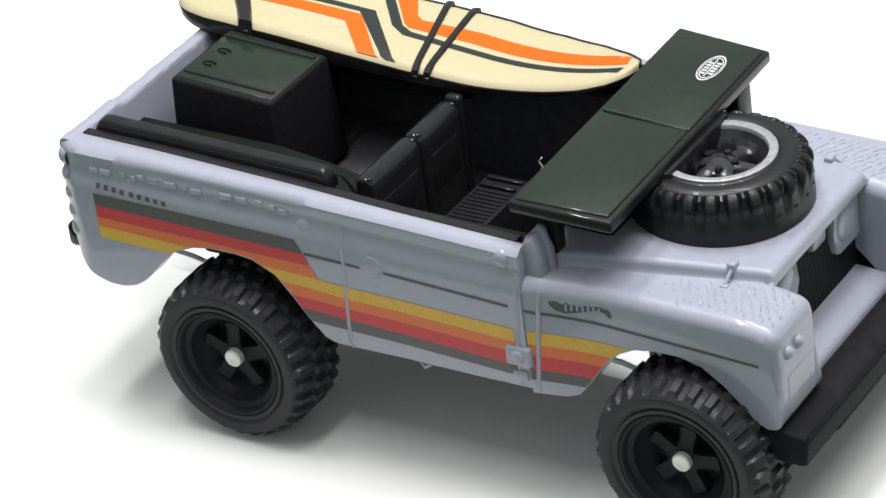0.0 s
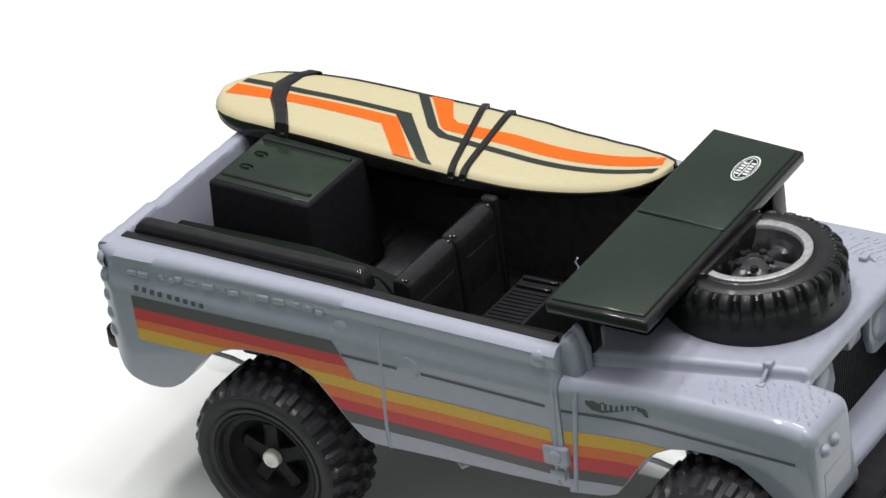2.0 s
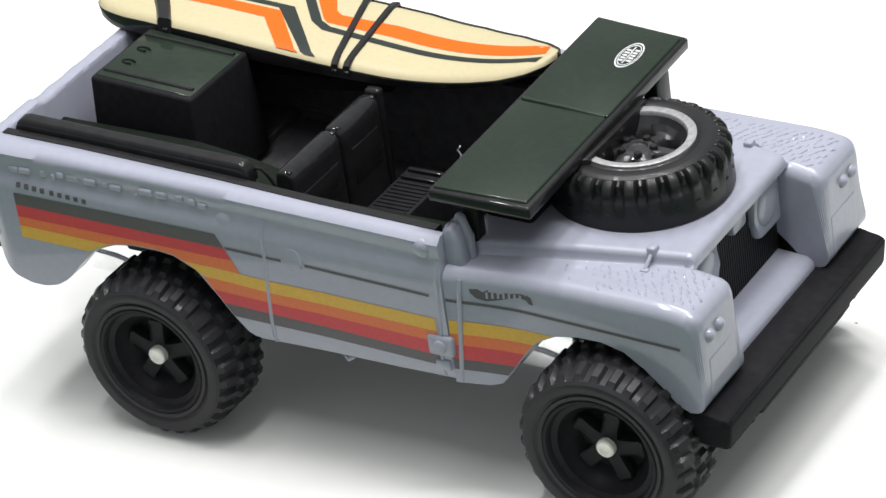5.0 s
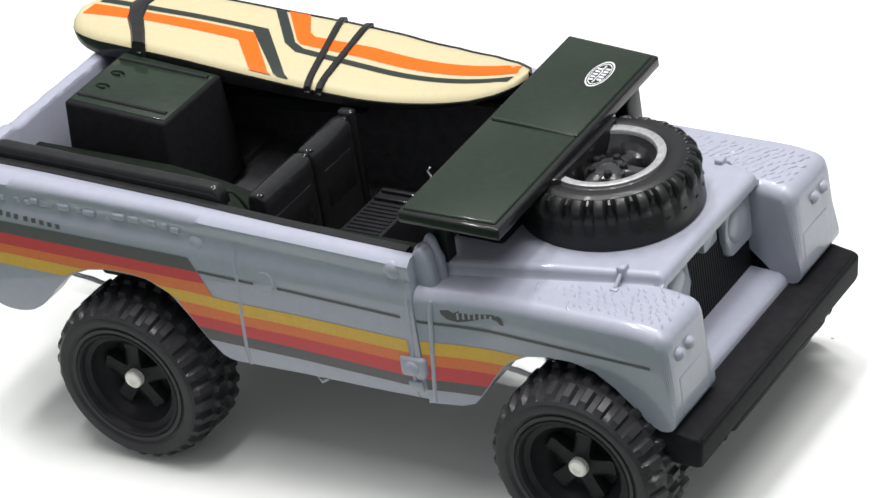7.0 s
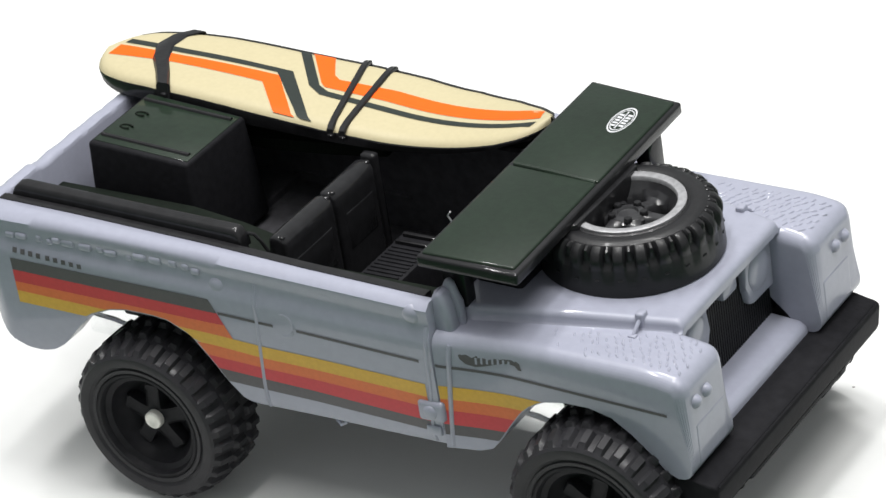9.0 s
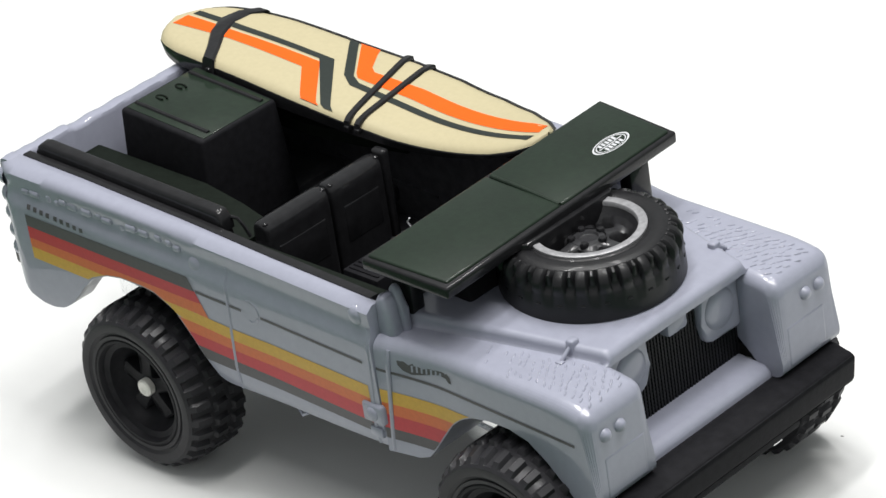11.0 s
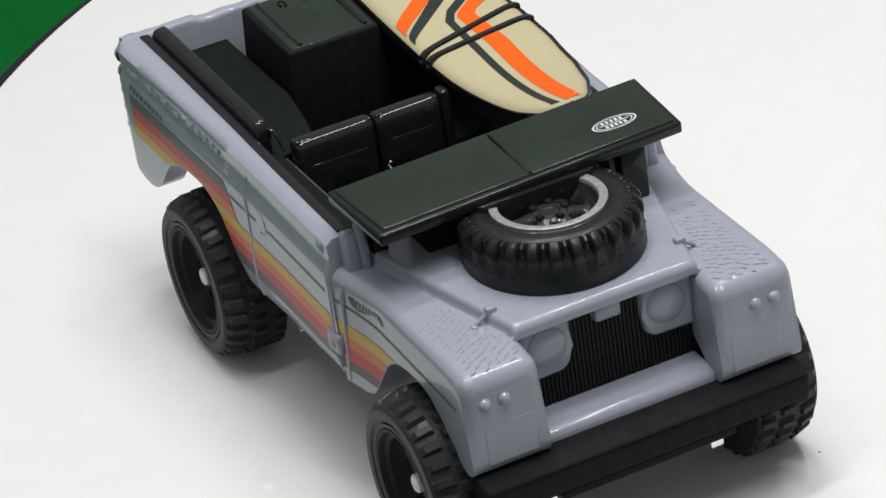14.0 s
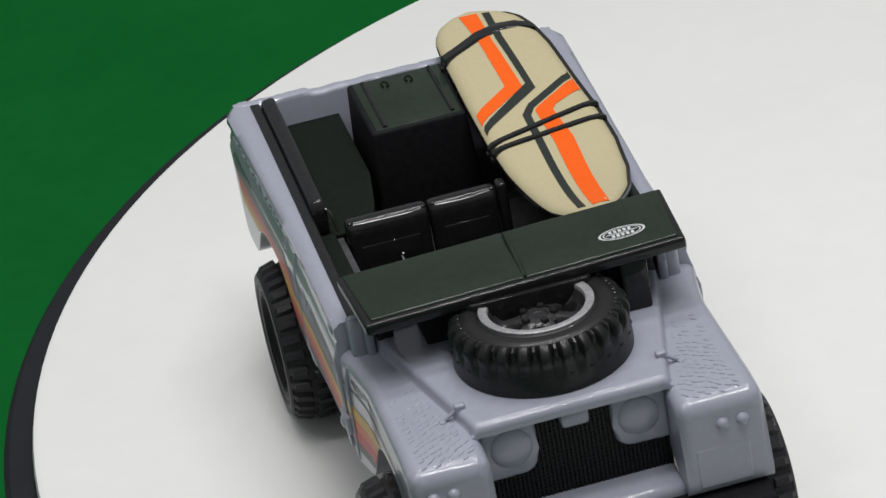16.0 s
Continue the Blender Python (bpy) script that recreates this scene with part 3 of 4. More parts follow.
# ---- cabin and load bed ----
for s in (-1, 1):
    bm = fresh()
    add_prism(bm, [(x, s * y) for x, y in ((-31.95, 12.56), (-9.8, 12.56), (-9.8, 7.2), (-14.1, 6.3), (-19.2, 5.5), (-31.95, 5.4))], "z", -0.5, 0.5, 0.12, 2)
    for v in bm.verts:
        v.co.z += 19.85 - (v.co.x + 9.0) * 0.004
    part("bed_ledge", bm, LEDGE, truck, "dark green side ledge of the load bed")
    bm = fresh()
    add_box(bm, -9.1, 6.2, *sorted((s * 12.58, s * 10.6)), 19.6, 20.95, 0.15)
    part("door_ledge", bm, LEDGE, truck, "dark green ledge inside the door")
    bm = fresh()
    xs = np.linspace(-31.9, 6.2, 40)
    rows = [[(x, s * y, lerp(x, RAIL) + dz) for y, dz in ((12.0, -1.6), (12.0, -0.1), (12.1, 0.0), (12.75, 0.04), (12.85, 0.0), (12.88, -0.2), (12.7, -1.6))] for x in xs]
    vs = add_grid(bm, rows)
    for row in (vs[0], vs[-1]):
        bm.faces.new(row)
    part("rail_liner", bm, BLACK, truck)
    bm = fresh()
    add_box(bm, -20.1, 6.8, *sorted((s * 10.6, s * 9.9)), 11.0, 20.0)
    add_box(bm, -32.0, -19.9, *sorted((s * 10.68, s * 9.95)), 14.2, 19.9)
    part("tub_wall", bm, TUB, truck, "black inner wall")
    bm = fresh()
    add_prism(bm, [(-31.9, 20.4), (-31.9, 22.55), (-31.5, 22.75), (-11.2, 22.2), (-10.5, 21.9), (-10.3, 21.4), (-10.3, 20.4)], "y", *sorted((s * 12.1, s * 10.75)), 0.22, 3)
    bench = part("side_bench", bm, BLACK, truck, "black moulded bench rail along the bed side")
    if s < 0:
        # raised upper half with rounded ends, its top tilted inwards
        bm = fresh()
        rows = []
        for x, q in ((-31.35, 0.0), (-31.3, 0.35), (-31.1, 0.7), (-30.8, 0.9), (-30.3, 1.0), *((x, 1.0) for x in np.linspace(-29, -12, 12)), (-11.0, 1.0), (-10.75, 0.97), (-10.55, 0.85), (-10.25, 0.3), (-10.2, 0.0)):
            foot = 22.65 - (x + 31.3) * 0.027
            top = foot + 1.32 * (0.2 + 0.8 * q)
            rows.append([(x, y, foot - 0.3 + (top - foot + 0.3) * h) for y, h in ((-12.0, 0.0), (-11.96, 0.7), (-11.9, 0.84), (-11.82, 0.93), (-11.7, 0.97), (-11.4, 1.0), (-11.1, 1.02), (-10.95, 1.0), (-10.84, 0.93), (-10.78, 0.8), (-10.76, 0.0))])
        vs = add_grid(bm, rows)
        for row in (vs[0], vs[-1]):
            bm.faces.new(row)
        part("bench_top", bm, BLACK, bench, "black rounded upper rail")
        bm = fresh()
        add_tube(bm, [(-10.3, -10.9, 22.7), (-9.9, -10.6, 22.5), (-9.5, -10.45, 21.9), (-9.1, -10.3, 21.0)], 0.14, 7)
        part("latch_arm", bm, BLACK, bench)
for name, a in (("bed_floor", (-31.95, -20.7, -10.6, 10.6, 14.0, 14.6)), ("bulkhead", (-21.2, -20.67, -10.4, 10.4, 11.0, 14.57)), ("tub_floor", (-21.3, 6.8, -10.6, 10.6, 10.7, 11.3)), ("dashboard", (5.6, 7.3, -12.3, 12.3, 11.0, 20.6))):
    bm = fresh()
    add_box(bm, *a, 0.1)
    part(name, bm, TUB, truck, "black moulded plastic")
bm = fresh()
add_tube(bm, [(-21.3, 9.85, 15.0), (-16.0, 9.85, 14.6), (-10.0, 9.85, 14.2)], 0.14, 6)
part("wall_bead", bm, TUB, truck)
# storage box: flared sides, flat lid
bm = fresh()
lo, hi = [(-29.6, -5.2), (-19.7, -5.1), (-19.7, 4.2), (-29.6, 4.2)], [(-29.2, -4.75), (-20.0, -4.6), (-20.0, 3.5), (-29.2, 3.6)]
a = [bm.verts.new((x, y, 14.5)) for x, y in lo]
b = [bm.verts.new((x, y, 24.05 - (x + 29.2) * 0.075)) for x, y in hi]
f = [bm.faces.new(a), bm.faces.new(b)] + [bm.faces.new((a[i], a[i - 1], b[i - 1], b[i])) for i in range(4)]
bmesh.ops.bevel(bm, geom=list({e for g in f for e in g.edges}), offset=0.3, segments=4, profile=0.5, affect="EDGES")
box = part("storage_box", bm, CASE, truck, "black storage box with a green lid")


def lid_z(x, up=0.0):
    return 24.05 - (x + 29.2) * 0.075 + up


bm = fresh()
v = [[bm.verts.new((x, y, lid_z(x, dz))) for x, y in ((-28.9, -4.3), (-20.25, -4.15), (-20.25, 3.2), (-28.9, 3.3))] for dz in (-0.3, 0.05)]
f = [bm.faces.new(v[0]), bm.faces.new(v[1])] + [bm.faces.new((v[0][i], v[0][i - 1], v[1][i - 1], v[1][i])) for i in range(4)]
bmesh.ops.bevel(bm, geom=list({e for g in f for e in g.edges}), offset=0.05, segments=2, profile=0.5, affect="EDGES")
part("lid", bm, GREEN, box, "dark green ridged lid")
for y in (-3.35, 2.5):
    bm = fresh()
    add_tube(bm, [(x, y + 0.1 * (x + 24) / 8, lid_z(x, 0.05)) for x in (-28.7, -26, -23, -20.6)], 0.2, 8)
    part("lid_ridge", bm, BLACK, box, "thin dark raised ridge")
for y in (-1.7, 0.4):
    bm = fresh()
    add_tube(bm, [(-27.6 + 0.55 * math.cos(a), y + 0.28 * math.sin(a), lid_z(-27.6, 0.06)) for a in np.linspace(0.3, 5.4, 14)], 0.1, 6)
    part("lid_catch", bm, LEDGE, box)
# seats: slim backs with rounded tops and a padded front
for y0, y1 in ((-9.75, -3.02), (-2.86, 2.75)):
    bm = fresh()
    rows = []
    for y, q in ((y0, 0.55), (y0 + 0.08, 0.8), (y0 + 0.3, 0.97), (y0 + 0.6, 1.0), (y0 + 1.5, 1.02), (0.5 * (y0 + y1), 1.03), (y1 - 1.5, 1.02), (y1 - 0.6, 1.0), (y1 - 0.3, 0.97), (y1 - 0.08, 0.8), (y1, 0.55)):
        prof = [(0.95, 12.6), (0.95, 20.7), (0.86, 21.35), (0.62, 21.72), (0.3, 21.88), (-0.3, 21.9), (-0.6, 21.8), (-0.82, 21.5), (-0.9, 21.0), (-0.9, 12.6)]
        rows.append([(-8.7 + x * q, y, z - 0.35 * (1 - q) * (z > 20)) for x, z in prof])
    vs = add_grid(bm, [r + [r[0]] for r in rows])
    for row in (vs[0], vs[-1]):
        bm.faces.new(row[:-1])
    bmesh.ops.remove_doubles(bm, verts=bm.verts, dist=1e-4)
    add_prism(bm, [(-8.5, 11.2), (-8.5, 13.5), (-6.9, 13.6), (-2.9, 13.2), (-2.5, 12.8), (-2.5, 11.2)], "y", y0, y1, 0.35, 3)
    seat = part("seat", bm, SEAT, truck, "black moulded seat with a glossy rounded top")
    bm = fresh()
    add_box(bm, -7.95, -7.68, y0 + 0.9, y1 - 0.9, 16.6, 19.8, 0.13, 3)
    part("seat_pad", bm, SEAT, seat)
    for y in (y0 + 0.35, y1 - 0.3):
        bm = fresh()
        add_dome(bm, (-8.35, y, 21.78), 0.26, "z", 0.16, 10)
        part("seat_stud", bm, SEAT, seat)
bm = fresh()
add_box(bm, -9.3, -7.9, 2.85, 3.7, 13.0, 22.15, 0.3, 3)
part("seat_end_post", bm, SEAT, truck, "black post beside the seat")
bm = fresh()
add_box(bm, -5.1, -1.4, -5.4, 1.5, 11.2, 16.85, 0.15)
step = part("floor_step", bm, CASE, truck, "black footwell step with moulded ribs")
for y, w, h in [(-4.9 + 0.5 * k, 0.13, 16.98) for k in range(9)] + [(-0.25, 0.2, 17.15), (0.85, 0.2, 17.15)]:
    bm = fresh()
    add_box(bm, -4.8, -1.7, y - w, y + w, 16.7, h, 0.08)
    part("rib", bm, CASE if w < 0.2 else BLACK, step)

# added black block that stands in for the shade under the screen
bm = fresh()
add_prism(bm, [(7.3, 19.8), (7.3, 24.2), (10.2, 24.1), (10.9, 21.5), (11.2, 19.8)], "y", -7.8, 7.8, 0.3, 3)
part("screen_gap_shade", bm, CASE, truck, "black block that darkens the gap under the folded screen")

# folded windscreen
def screen_at(x, up=0.0):
    return 25.25 - (x - 6.3) * 0.055 + up



def leaned(bm):
    """The screen leans, its far end standing higher."""
    for v in bm.verts:
        if v.co.z > 23:
            v.co.z += 0.022 * v.co.y + 0.05
    return bm


bm = fresh()
v = []
for dz in (-0.95, 0.0):
    v.append([bm.verts.new((x, y, screen_at(x, dz))) for x, y in ((6.1, -13.1), (14.1, -12.6), (13.95, 12.55), (6.1, 12.95))])
f = [bm.faces.new(v[0]), bm.faces.new(v[1])] + [bm.faces.new((v[0][i], v[0][i - 1], v[1][i - 1], v[1][i])) for i in range(4)]
bmesh.ops.bevel(bm, geom=list({e for g in f for e in g.edges}), offset=0.2, segments=3, profile=0.5, affect="EDGES")
screen = part("windscreen", leaned(bm), BLACK, truck, "black windscreen frame folded down over the bonnet")
for y0, y1, y2, y3 in ((-12.7, -12.1, 0.05, -0.1), (0.25, 0.1, 12.1, 12.55)):
    bm = fresh()
    v = [[bm.verts.new((x, y, screen_at(x, dz))) for x, y in ((6.4, y0), (13.65, y1), (13.6, y2), (6.4, y3))] for dz in (-0.3, 0.18)]
    f = [bm.faces.new(v[0]), bm.faces.new(v[1])] + [bm.faces.new((v[0][i], v[0][i - 1], v[1][i - 1], v[1][i])) for i in range(4)]
    bmesh.ops.bevel(bm, geom=list({e for g in f for e in g.edges}), offset=0.16, segments=3, profile=0.5, affect="EDGES")
    part("pane", leaned(bm), GREEN, screen, "dark green raised pane")
bm = fresh()
add_tube(bm, [(6.6, 0.2, screen_at(6.6, 0.08)), (10, 0.1, screen_at(10, 0.15)), (13.5, 0, screen_at(13.5, 0.1))], 0.17, 8)
part("centre_bead", leaned(bm), GREEN, screen, "thin raised bead between the panes")
for s in (-1, 1):
    bm = fresh()
    add_box(bm, 6.6, 8.6, *sorted((s * 11.1, s * 9.8)), 19.2, 24.6, 0.3)
    if s > 0:
        add_box(bm, 12.6, 13.9, 7.2, 9.4, 19.9, 24.4, 0.3)
    part("screen_bracket", leaned(bm), BLACK, screen)
    bm = fresh()
    add_prism(bm, [(6.6, 18.2), (6.65, 21.3), (6.95, 22.05), (7.4, 22.3), (7.85, 22.05), (8.15, 21.2), (8.5, 18.2)], "y", *sorted((s * 13.2, s * 11.9)), 0.45, 4)
    add_prism(bm, [(7.2, 18.6), (7.2, 22.3), (7.6, 22.8), (8.1, 22.4), (8.5, 20.8), (8.7, 18.6)], "y", *sorted((s * 12.1, s * 11.4)), 0.3, 3)
    part("screen_hinge", bm, GREY, truck)

# badge on the screen: an oval with illegible marks
BADGE = (11.2, 8.35)
bm = fresh()
for r0, r1 in ((1.0, 0.9), (0.82, 0.76)):
    rows = []
    for a in np.linspace(0, 2 * math.pi, 41):
        rows.append([(BADGE[0] + 0.85 * r * math.cos(a), BADGE[1] + 1.85 * r * math.sin(a), screen_at(BADGE[0] + 0.85 * r * math.cos(a), 0.195)) for r in (r0, r1)])
    add_grid(bm, rows)
for k in range(5):
    for row, dx in ((0, -0.34), (1, 0.3)):
        x, y = BADGE[0] + dx, BADGE[1] - 0.85 + 0.38 * k + (0.1 if row else 0)
        add_grid(bm, [[(xx, yy, screen_at(xx, 0.195)) for yy in (y - 0.12, y + 0.12)] for xx in (x - 0.19, x + 0.19)])
for y0, y1, dx in ((-1.25, -0.5, -0.02), (0.45, 1.25, -0.06), (-0.5, 0.45, 0.0)):
    add_grid(bm, [[(BADGE[0] + dx + e, BADGE[1] + yy, screen_at(BADGE[0] + dx + e, 0.195)) for yy in (y0, y1)] for e in (-0.05, 0.05)])
part("badge", leaned(bm), SILVER, screen, "white oval badge print")

# ---- side prints and fittings ----
def print_band(name, mat, x0, x1, top, bot, s, end=None, label=""):
    """A printed band on the body side between two heights, which follow tables over x; end: the x of its slanted end by height."""
    bm = fresh()
    cols = []
    for u in np.linspace(0, 1, 60):
        col = []
        for k in np.linspace(0, 1, 4):
            x = x0 + (x1 - x0) * u
            for _ in range(3):
                z = lerp(x, top) + (lerp(x, bot) - lerp(x, top)) * k
                x = x0 + ((end(z) if end else x1) - x0) * u
            z = max(z, lerp(x, LOWER) + 0.12)
            wide = (0.3 if s > 0 else -0.08) if x > 7.04 else 0.0
            col.append((x, s * (side_y(x, z) + wide + 0.035), z))
        cols.append(col)
    add_grid(bm, cols)
    return part(name, bm, mat, truck, label)


E0 = [(-30, 19.45), (-12, 18.85)]
E1 = [(-30, 18.4), (-12, 17.7)]
E2 = [(-30, 17.35), (-12, 16.75)]
E3 = [(-30, 16.55), (-12, 15.75), (-8, 15.45), (6.5, 15.0), (14, 14.75)]
E4 = [(-30, 15.5), (-12, 14.75), (-8, 14.4), (6.5, 13.9), (14, 13.6)]
E5 = [(-18, 14.1), (-8, 13.5), (6.5, 12.95), (14, 12.6)]
E6 = [(-18, 13.1), (-8, 12.5), (6.5, 11.75), (14, 11.4)]
E7 = [(-18, 12.0), (-8, 11.5), (6.5, 10.85), (14, 10.5)]


def wide_at(s):
    return 0.3 if s > 0 else -0.08


def slant(z):
    return -12.1 + 0.5 * (18.9 - z)


def arch_end(z):
    return float(np.interp(z, [9.9, 10.7, 12.1, 13.4, 14.15, 14.75], [10.6, 11.3, 12.3, 13.3, 14.2, 15.4])) - 0.1


def arch_start(z):
    return float(np.interp(z, [9.85, 10.1, 11.2, 13.1, 15.2, 16.2], [-9.8, -10.5, -11.4, -12.7, -14.3, -16.2])) + 0.1


for s in (-1, 1):
    print_band("stripe", DARK, -30.0, -12, E0, E1, s, slant, "charcoal stripe print")
    print_band("stripe", RED, -30.0, -12, E1, E2, s, slant, "red stripe print")
    print_band("stripe", ORANGE, -30.0, -11, E2, E3, s, slant, "orange stripe print")
    print_band("stripe", YELLOW, -30.0, 6.1, E3, E4, s, None, "yellow stripe print")
    for mat, a, b, word in ((ORANGE, E4, E5, "orange"), (RED, E5, E6, "red"), (DARK, E6, E7, "charcoal")):
        bm = fresh()
        cols = []
        for u in np.linspace(0, 1, 50):
            col = []
            for k in np.linspace(0, 1, 4):
                z = lerp(-12, a) + (lerp(-12, b) - lerp(-12, a)) * k
                xa = arch_start(z)
                x = xa + (6.1 - xa) * u
                z = lerp(x, a) + (lerp(x, b) - lerp(x, a)) * k
                col.append((x, s * (side_y(x, z) + 0.035), z))
            cols.append(col)
        add_grid(bm, cols)
        part("stripe", bm, mat, truck, word + " stripe print")
    for mat, a, b, word in ((YELLOW, E3, E4, "yellow"), (ORANGE, E4, E5, "orange"), (RED, E5, E6, "red"), (DARK, E6, E7, "charcoal")):
        print_band("stripe", mat, 7.1, 12, a, b, s, arch_end, word + " stripe print")
    for x0, x1 in ((-11.4, -6.6), (-4.6, 5.9), (7.1, 25.4)):
        line = [(-11.4, 17.85), (-7, 17.62), (6, 17.05), (7.5, 16.75), (25.4, 15.85)]
        print_band("pinstripe", DARK, x0, x1, line, [(x, z - 0.24) for x, z in line], s, None, "thin charcoal pinstripe")
    # marks in place of maker's lettering
    for k in range(9):
        bm = fresh()
        x, w = -29.4 + 0.72 * k + (0.15 if k > 3 else 0), 0.2
        z = 20.2 - 0.06 * k
        add_grid(bm, [[(xx, s * (side_y(xx, zz) + 0.04), zz) for zz in (z - 0.2, z, z + 0.2)] for xx in (x - w, x + w)])
        part("maker_mark", bm, DARK, truck, "small charcoal bar")
    bm = fresh()
    flame = [(8.80, 18.10), (9.20, 17.75), (9.55, 17.83), (10.00, 17.60), (10.55, 17.90), (11.45, 18.01), (12.35, 17.99), (13.20, 17.93), (13.75, 17.65), (13.90, 17.10), (13.60, 17.10), (13.35, 17.40), (12.80, 17.50), (11.95, 17.30), (11.00, 17.03), (10.20, 16.87), (9.45, 17.05), (9.05, 17.45)]
    flame_face = bm.faces.new([bm.verts.new((x, s * (side_y(x, z) + wide_at(s) + 0.06), z)) for x, z in flame])
    bmesh.ops.triangulate(bm, faces=[flame_face])
    mark = part("flame_mark", bm, DARK, truck, "plain charcoal flame-shaped mark")
    for k in range(7):
        bm = fresh()
        x, z = 10.3 + 0.43 * k, 17.37 + 0.055 * k - 0.006 * k * k
        add_grid(bm, [[(xx, s * (side_y(xx, zz) + wide_at(s) + 0.075), zz) for zz in (z - 0.26 + 0.01 * k, z + 0.28 - 0.01 * k)] for xx in (x - 0.085, x + 0.085)])
        part("bar", bm, GREY, mark, "plain grey bar")
    # door joints, hinges and handle
    for pts in ([(-7.9, 20.6), (-8.05, 17), (-8.35, 12.5), (-8.5, 9.9)], [(6.75, 19.8), (6.5, 15), (6.0, 9.9)]):
        bm = fresh()
        add_tube(bm, [(x, s * (side_y(min(x, 6.9), z) - 0.08), z) for x, z in [(lerp(-z, [(-a[1], a[0]) for a in pts]), z) for z in np.linspace(pts[0][1], pts[-1][1], 16)]], 0.2, 8)
        part("door_joint", bm, GREY, truck)
    bm = fresh()
    add_tube(bm, [(7.55 + 0.1 * (z - 10.6), s * (side_y(7.8, z) + wide_at(s) - 0.02), z) for z in np.linspace(18.4, 9.8, 12)], 0.2, 8)
    part("door_joint", bm, GREY, truck)
    bm = fresh()
    add_box(bm, 5.2, 7.4, *sorted((s * 13.7, s * 14.65)), 11.9, 13.6, 0.3, 3)
    add_box(bm, 5.6, 6.9, *sorted((s * 13.7, s * 14.5)), 10.6, 11.5, 0.2, 2)
    add_dome(bm, (6.3, s * 14.6, 12.75), 0.6, "y" if s > 0 else "-y", 0.3)
    part("door_hinge", bm, GREY, truck)
    bm = fresh()
    add_tube(bm, [(-5.6 + 0.75 * math.cos(a), s * 14.32, 17.65 + 0.95 * math.sin(a)) for a in np.linspace(-2.0, 2.0, 14)], 0.2, 8)
    add_dome(bm, (-5.7, s * 14.35, 17.65), 0.5, "y" if s > 0 else "-y", 0.08)
    part("door_handle", bm, GREY, truck)
    bm = fresh()
    add_dome(bm, (-11.3, s * 14.2, 19.85), 0.8, "y" if s > 0 else "-y", 0.38)
    add_box(bm, -12.2, -9.6, *sorted((s * 14.0, s * 14.5)), 18.35, 18.85, 0.2, 3)
    part("filler_cap", bm, GREY, truck)
    bm = fresh()
    add_dome(bm, (5.6, s * 13.9, 20.6), 0.8, "y" if s > 0 else "-y", 0.5)
    part("door_catch", bm, GREY, truck)
    x = -29.8
    while x < -12.5:
        w = random.uniform(0.25, 0.6)
        zr = lerp(x, RAIL) - random.uniform(1.35, 1.7)
        y = side_y(x, zr)
        bm = fresh()
        add_box(bm, x - w, x + w, *sorted((s * (y - 0.3), s * (y + random.uniform(0.13, 0.24)))), zr - 0.3, zr + random.uniform(0.2, 0.35), 0.2, 4)
        part("tie_hook", bm, GREY, truck)
        x += 2 * w + random.uniform(0.15, 0.7)

bm = fresh()
add_tube(bm, [(5.6, -7.7, 24.2), (5.75, -7.55, 24.7), (5.6, -7.7, 25.2), (5.8, -7.6, 25.5)], 0.07, 6)
part("moulding_burr", bm, SILVER, screen, "pale wisp of moulding flash")
bm = fresh()
add_tube(bm, [(-2.9, -13.7, 9.65), (-2.5, -13.8, 9.3), (-2.0, -13.7, 9.6)], 0.16, 6)
part("casting_burr", bm, GREY, truck)
bm = fresh()
add_dome(bm, (-3.5, -13.4, 21.9), 0.14, "z", 0.05, 8)
part("paint_chip", bm, TUB, truck)

# ---- surfboard strapped over the side ----
board = tagged(new("surfboard"), "cream toy surfboard with orange and dark stripes strapped over the truck", "surfboard")
NEAR = [(-36.1, 7.9), (-35.9, 6.3), (-35.2, 5.2), (-34, 4.5), (-32, 4.0), (-28, 3.75), (-20, 3.6), (-13, 3.6), (-8, 3.9), (-4, 4.4), (-1, 4.75), (1.5, 5.1), (3.6, 5.8), (4.8, 6.8), (5.3, 7.8)]
FAR = [(-36.1, 8.2), (-35.8, 9.6), (-35, 10.8), (-33.5, 11.7), (-31, 12.3), (-27, 12.7), (-20, 12.95), (-14, 13.3), (-9, 13.3), (-4, 12.8), (0, 11.8), (3, 10.4), (4.6, 9.2), (5.3, 8.1)]


def board_z(x, y=8.5):
    return 22.75 - 0.08 * x + 0.015 * max(0.0, x + 8) ** 2 - 0.004 * max(0.0, -22 - x) ** 2 + 0.012 * (y - 8.5)


bm = fresh()
rows = []
for x in np.concatenate([[-36.1, -36.0, -35.8], np.linspace(-35.5, 4.6, 66), [4.9, 5.15, 5.3]]):
    a, b = lerp(x, NEAR), lerp(x, FAR)
    e = min(1.1, (b - a) / 3)
    row = [(a, -0.5), (a + 0.12 * e, -0.3), (a + 0.5 * e, -0.08)] + [(a + e + (b - a - 2 * e) * k, 0.02) for k in np.linspace(0, 1, 7)] + [(b - 0.5 * e, -0.08), (b - 0.12 * e, -0.3), (b, -0.5)]
    rows.append([(x, y, board_z(x, y) + dz) for y, dz in row])
add_grid(bm, rows)
part("deck", bm, CREAM, board, "cream printed deck")
bm = fresh()
hull = []
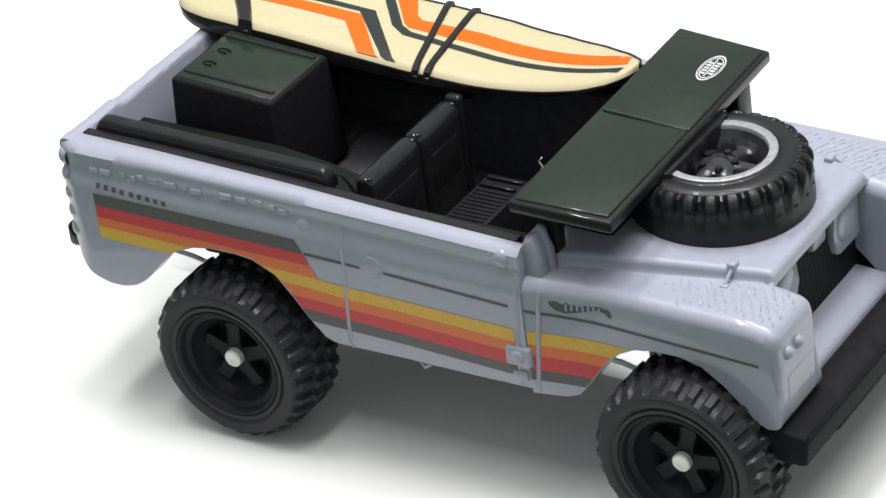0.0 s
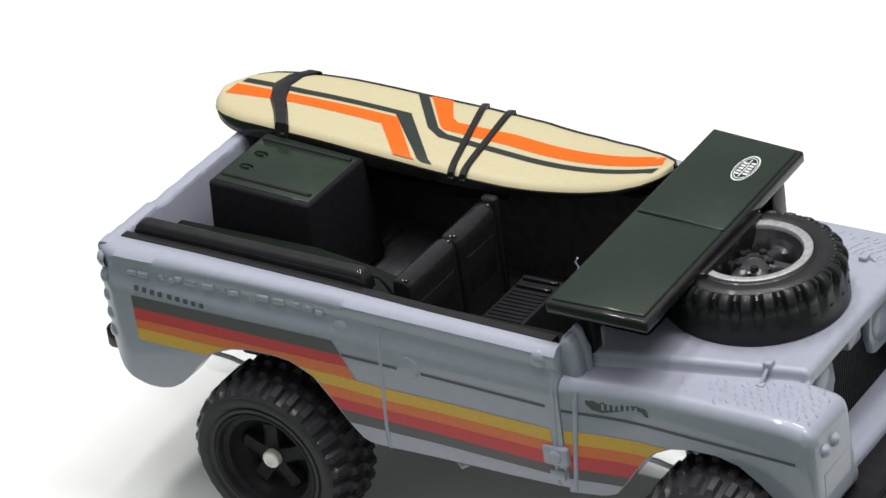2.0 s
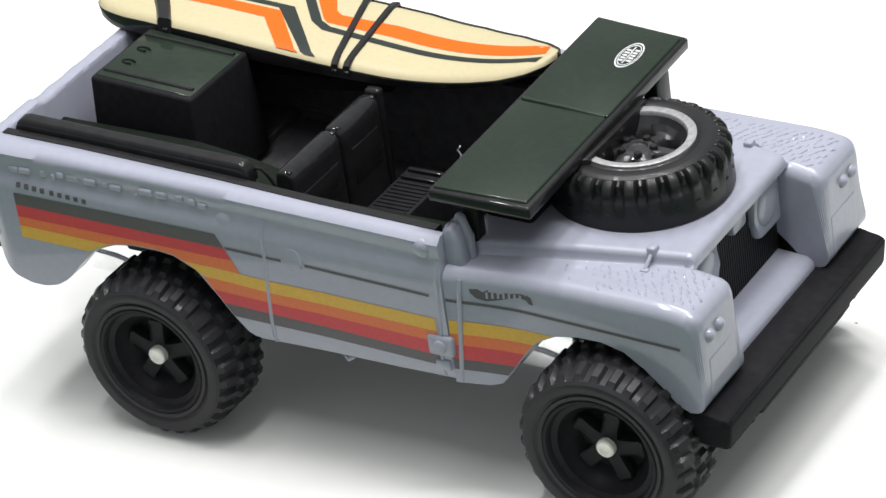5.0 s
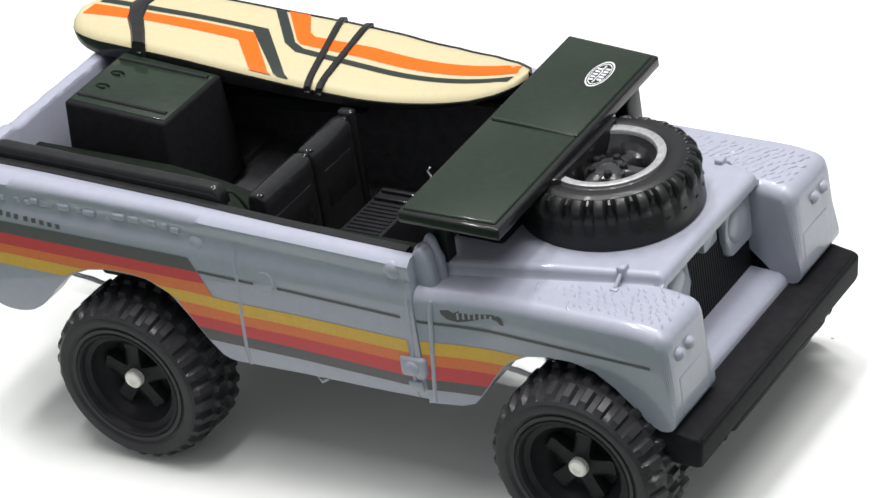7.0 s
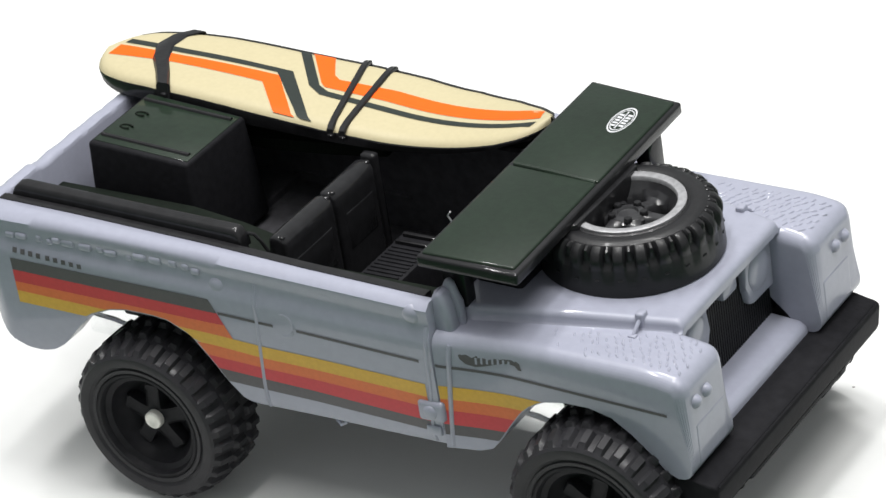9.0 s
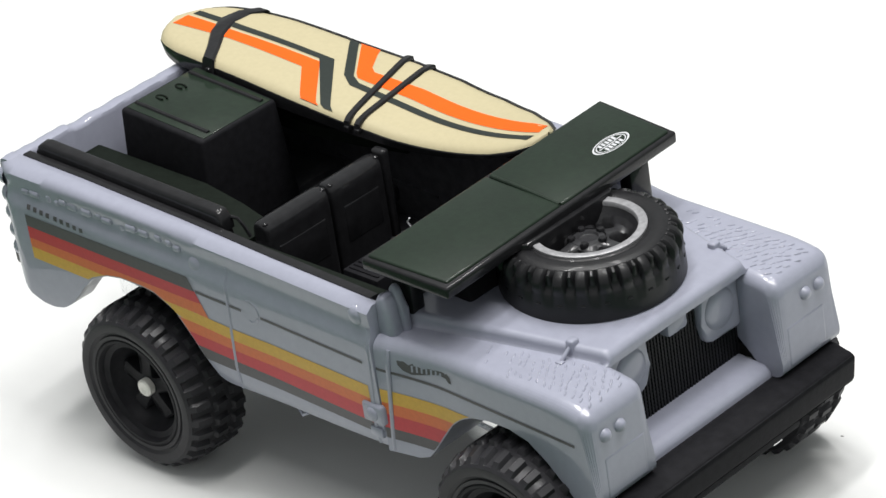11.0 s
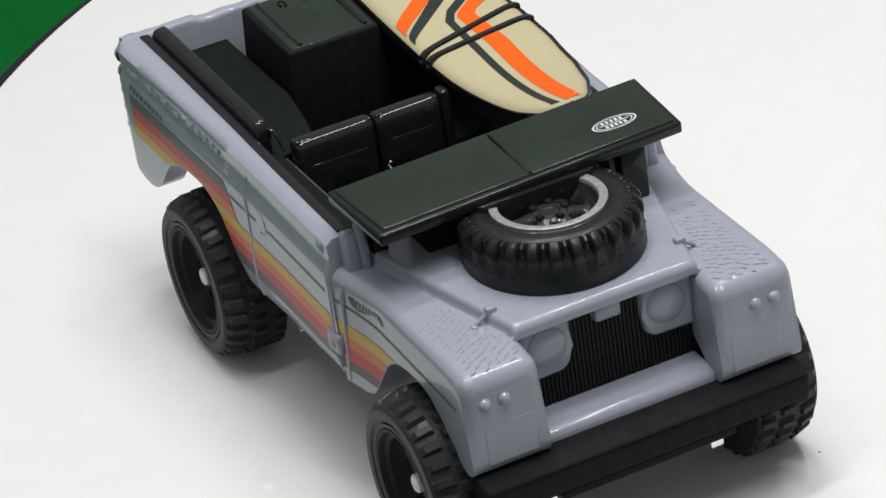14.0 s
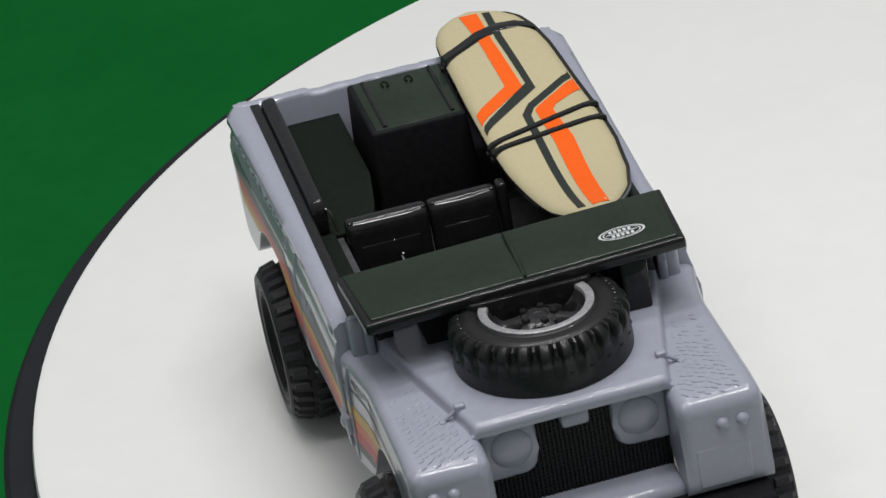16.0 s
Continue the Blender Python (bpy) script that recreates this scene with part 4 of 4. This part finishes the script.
for r in rows:
    (x, a, za), (_, c, zc) = r[0], r[-1]
    d = lerp(x, [(-36, 0.6), (-33, 1.3), (-20, 1.3), (-8, 0.8), (5, 0.3)])
    hull.append([(x, a, za), (x, a - 0.06, za - 0.1), (x, a + 0.1, za - d), (x, (a + c) / 2, za - d - 0.8), (x, c + 0.05, zc - 0.7), (x, c + 0.3, zc - 0.1), (x, c + 0.26, zc + 0.14), (x, c + 0.02, zc + 0.16), (x, c - 0.05, zc + 0.03)])
add_grid(bm, hull)
part("hull", bm, BLACK, board, "black underside")


def board_band(name, mat, left, right, label):
    """A printed band between two polylines of (x, y) with equal counts."""
    bm = fresh()
    def along(line, n=10):
        out = []
        for (xa, ya), (xb, yb) in zip(line, line[1:]):
            out += [(xa + (xb - xa) * k / n, ya + (yb - ya) * k / n) for k in range(n)]
        return out + [line[-1]]
    rows = []
    for (xa, ya), (xb, yb) in zip(along(left), along(right)):
        row = []
        for k in np.linspace(0, 1, 5):
            x, y = xa + (xb - xa) * k, ya + (yb - ya) * k
            a, c = lerp(x, NEAR), lerp(x, FAR)
            y = min(max(y, a + 0.25), c - 0.25)
            e = min(1.1, (c - a) / 3)
            row.append((x, y, board_z(x, y) + 0.06 - 0.3 * max(0, 1 - (y - a) / e) ** 1.7 - 0.3 * max(0, 1 - (c - y) / e) ** 1.7))
        rows.append(row)
    add_grid(bm, rows)
    part(name, bm, mat, board, label)


board_band("stripe", NEON, [(-35.3, 6.9), (-29, 7.2), (-20.6, 7.2), (-17.1, 3.4)], [(-35.2, 8.5), (-29, 8.35), (-19.9, 8.55), (-15.5, 3.55)], "bright orange stripe")
board_band("stripe", INK, [(-35.0, 8.9), (-29.2, 8.7), (-20.3, 8.9), (-14.9, 3.5)], [(-34.8, 9.55), (-29, 9.35), (-19.2, 9.5), (-13.95, 3.6)], "dark stripe")
board_band("stripe", INK, [(-20.8, 13.0), (-16.9, 8.2), (-15.4, 7.3), (-10, 7.15), (4.0, 6.75)], [(-19.8, 13.0), (-16.1, 8.5), (-15.0, 7.95), (-10, 7.8), (4.3, 7.35)], "dark stripe")
board_band("stripe", NEON, [(-19.5, 13.0), (-16.2, 8.9), (-15.6, 8.45), (-10, 8.55), (4.3, 7.9)], [(-17.5, 13.1), (-15.8, 10.3), (-15.1, 9.85), (-10, 10.2), (3.9, 9.35)], "bright orange stripe")


def strap(name, pts, w, label):
    """A flat rubber strap over the deck through (x, y), turned down at its ends."""
    bm = fresh()
    (xa, ya), (xb, yb) = pts
    path = [(xa, ya - 0.12, board_z(xa, ya) - 0.75), (xa, ya - 0.05, board_z(xa, ya) - 0.3)]
    path += [(xa + (xb - xa) * k, ya + (yb - ya) * k, board_z(xa + (xb - xa) * k, ya + (yb - ya) * k) + 0.05 - 0.2 * abs(2 * k - 1) ** 8) for k in np.linspace(0.03, 0.97, 12)]
    path += [(xb, yb + 0.12, board_z(xb, yb) - 0.25), (xb, yb + 0.15, board_z(xb, yb) - 0.9)]
    rows = []
    for x, y, z in path:
        rows.append([(x + e * w, y + e * 0.05, z + h) for e, h in ((-1, -0.1), (-1, 0.12), (-0.8, 0.2), (0.8, 0.2), (1, 0.12), (1, -0.1))])
    add_grid(bm, rows)
    part(name, bm, BLACK, board, label)


strap("strap", [(-12.0, 3.45), (-14.7, 13.4)], 0.27, "black tie strap")
strap("strap", [(-11.0, 3.55), (-12.3, 13.4)], 0.27, "black tie strap")
bm = fresh()
line = [(-27.7, 3.7), (-28.9, 5.4), (-30.4, 7.3), (-31.4, 9.4), (-31.1, 11.0), (-30.0, 12.2)]
rows = []
for (x, y), w in zip(line, (0.6, 0.65, 0.75, 0.8, 0.7, 0.6)):
    z = board_z(x, y)
    up = 0.26 if y < 8 else 0.14
    rows.append([(x - w, y - 0.1, z + 0.04), (x - w * 0.8, y, z + up), (x + w * 0.8, y, z + up), (x + w, y + 0.1, z + 0.04)])
rows.insert(0, [(x, y - 0.3, z - 1.3) for x, y, z in rows[0]])
rows.append([(x, y + 0.3, z - 1.3) for x, y, z in rows[-1]])
add_grid(bm, rows)
part("strap", bm, BLACK, board, "broad black tail strap")
for x, y in ((-27.6, 3.5), (-12.0, 3.4), (-11.0, 3.5)):
    bm = fresh()
    add_box(bm, x - 0.26, x + 0.26, y - 0.22, y + 0.4, board_z(x) - 1.0, board_z(x) - 0.55, 0.12)
    part("mount", bm, BLACK, board)
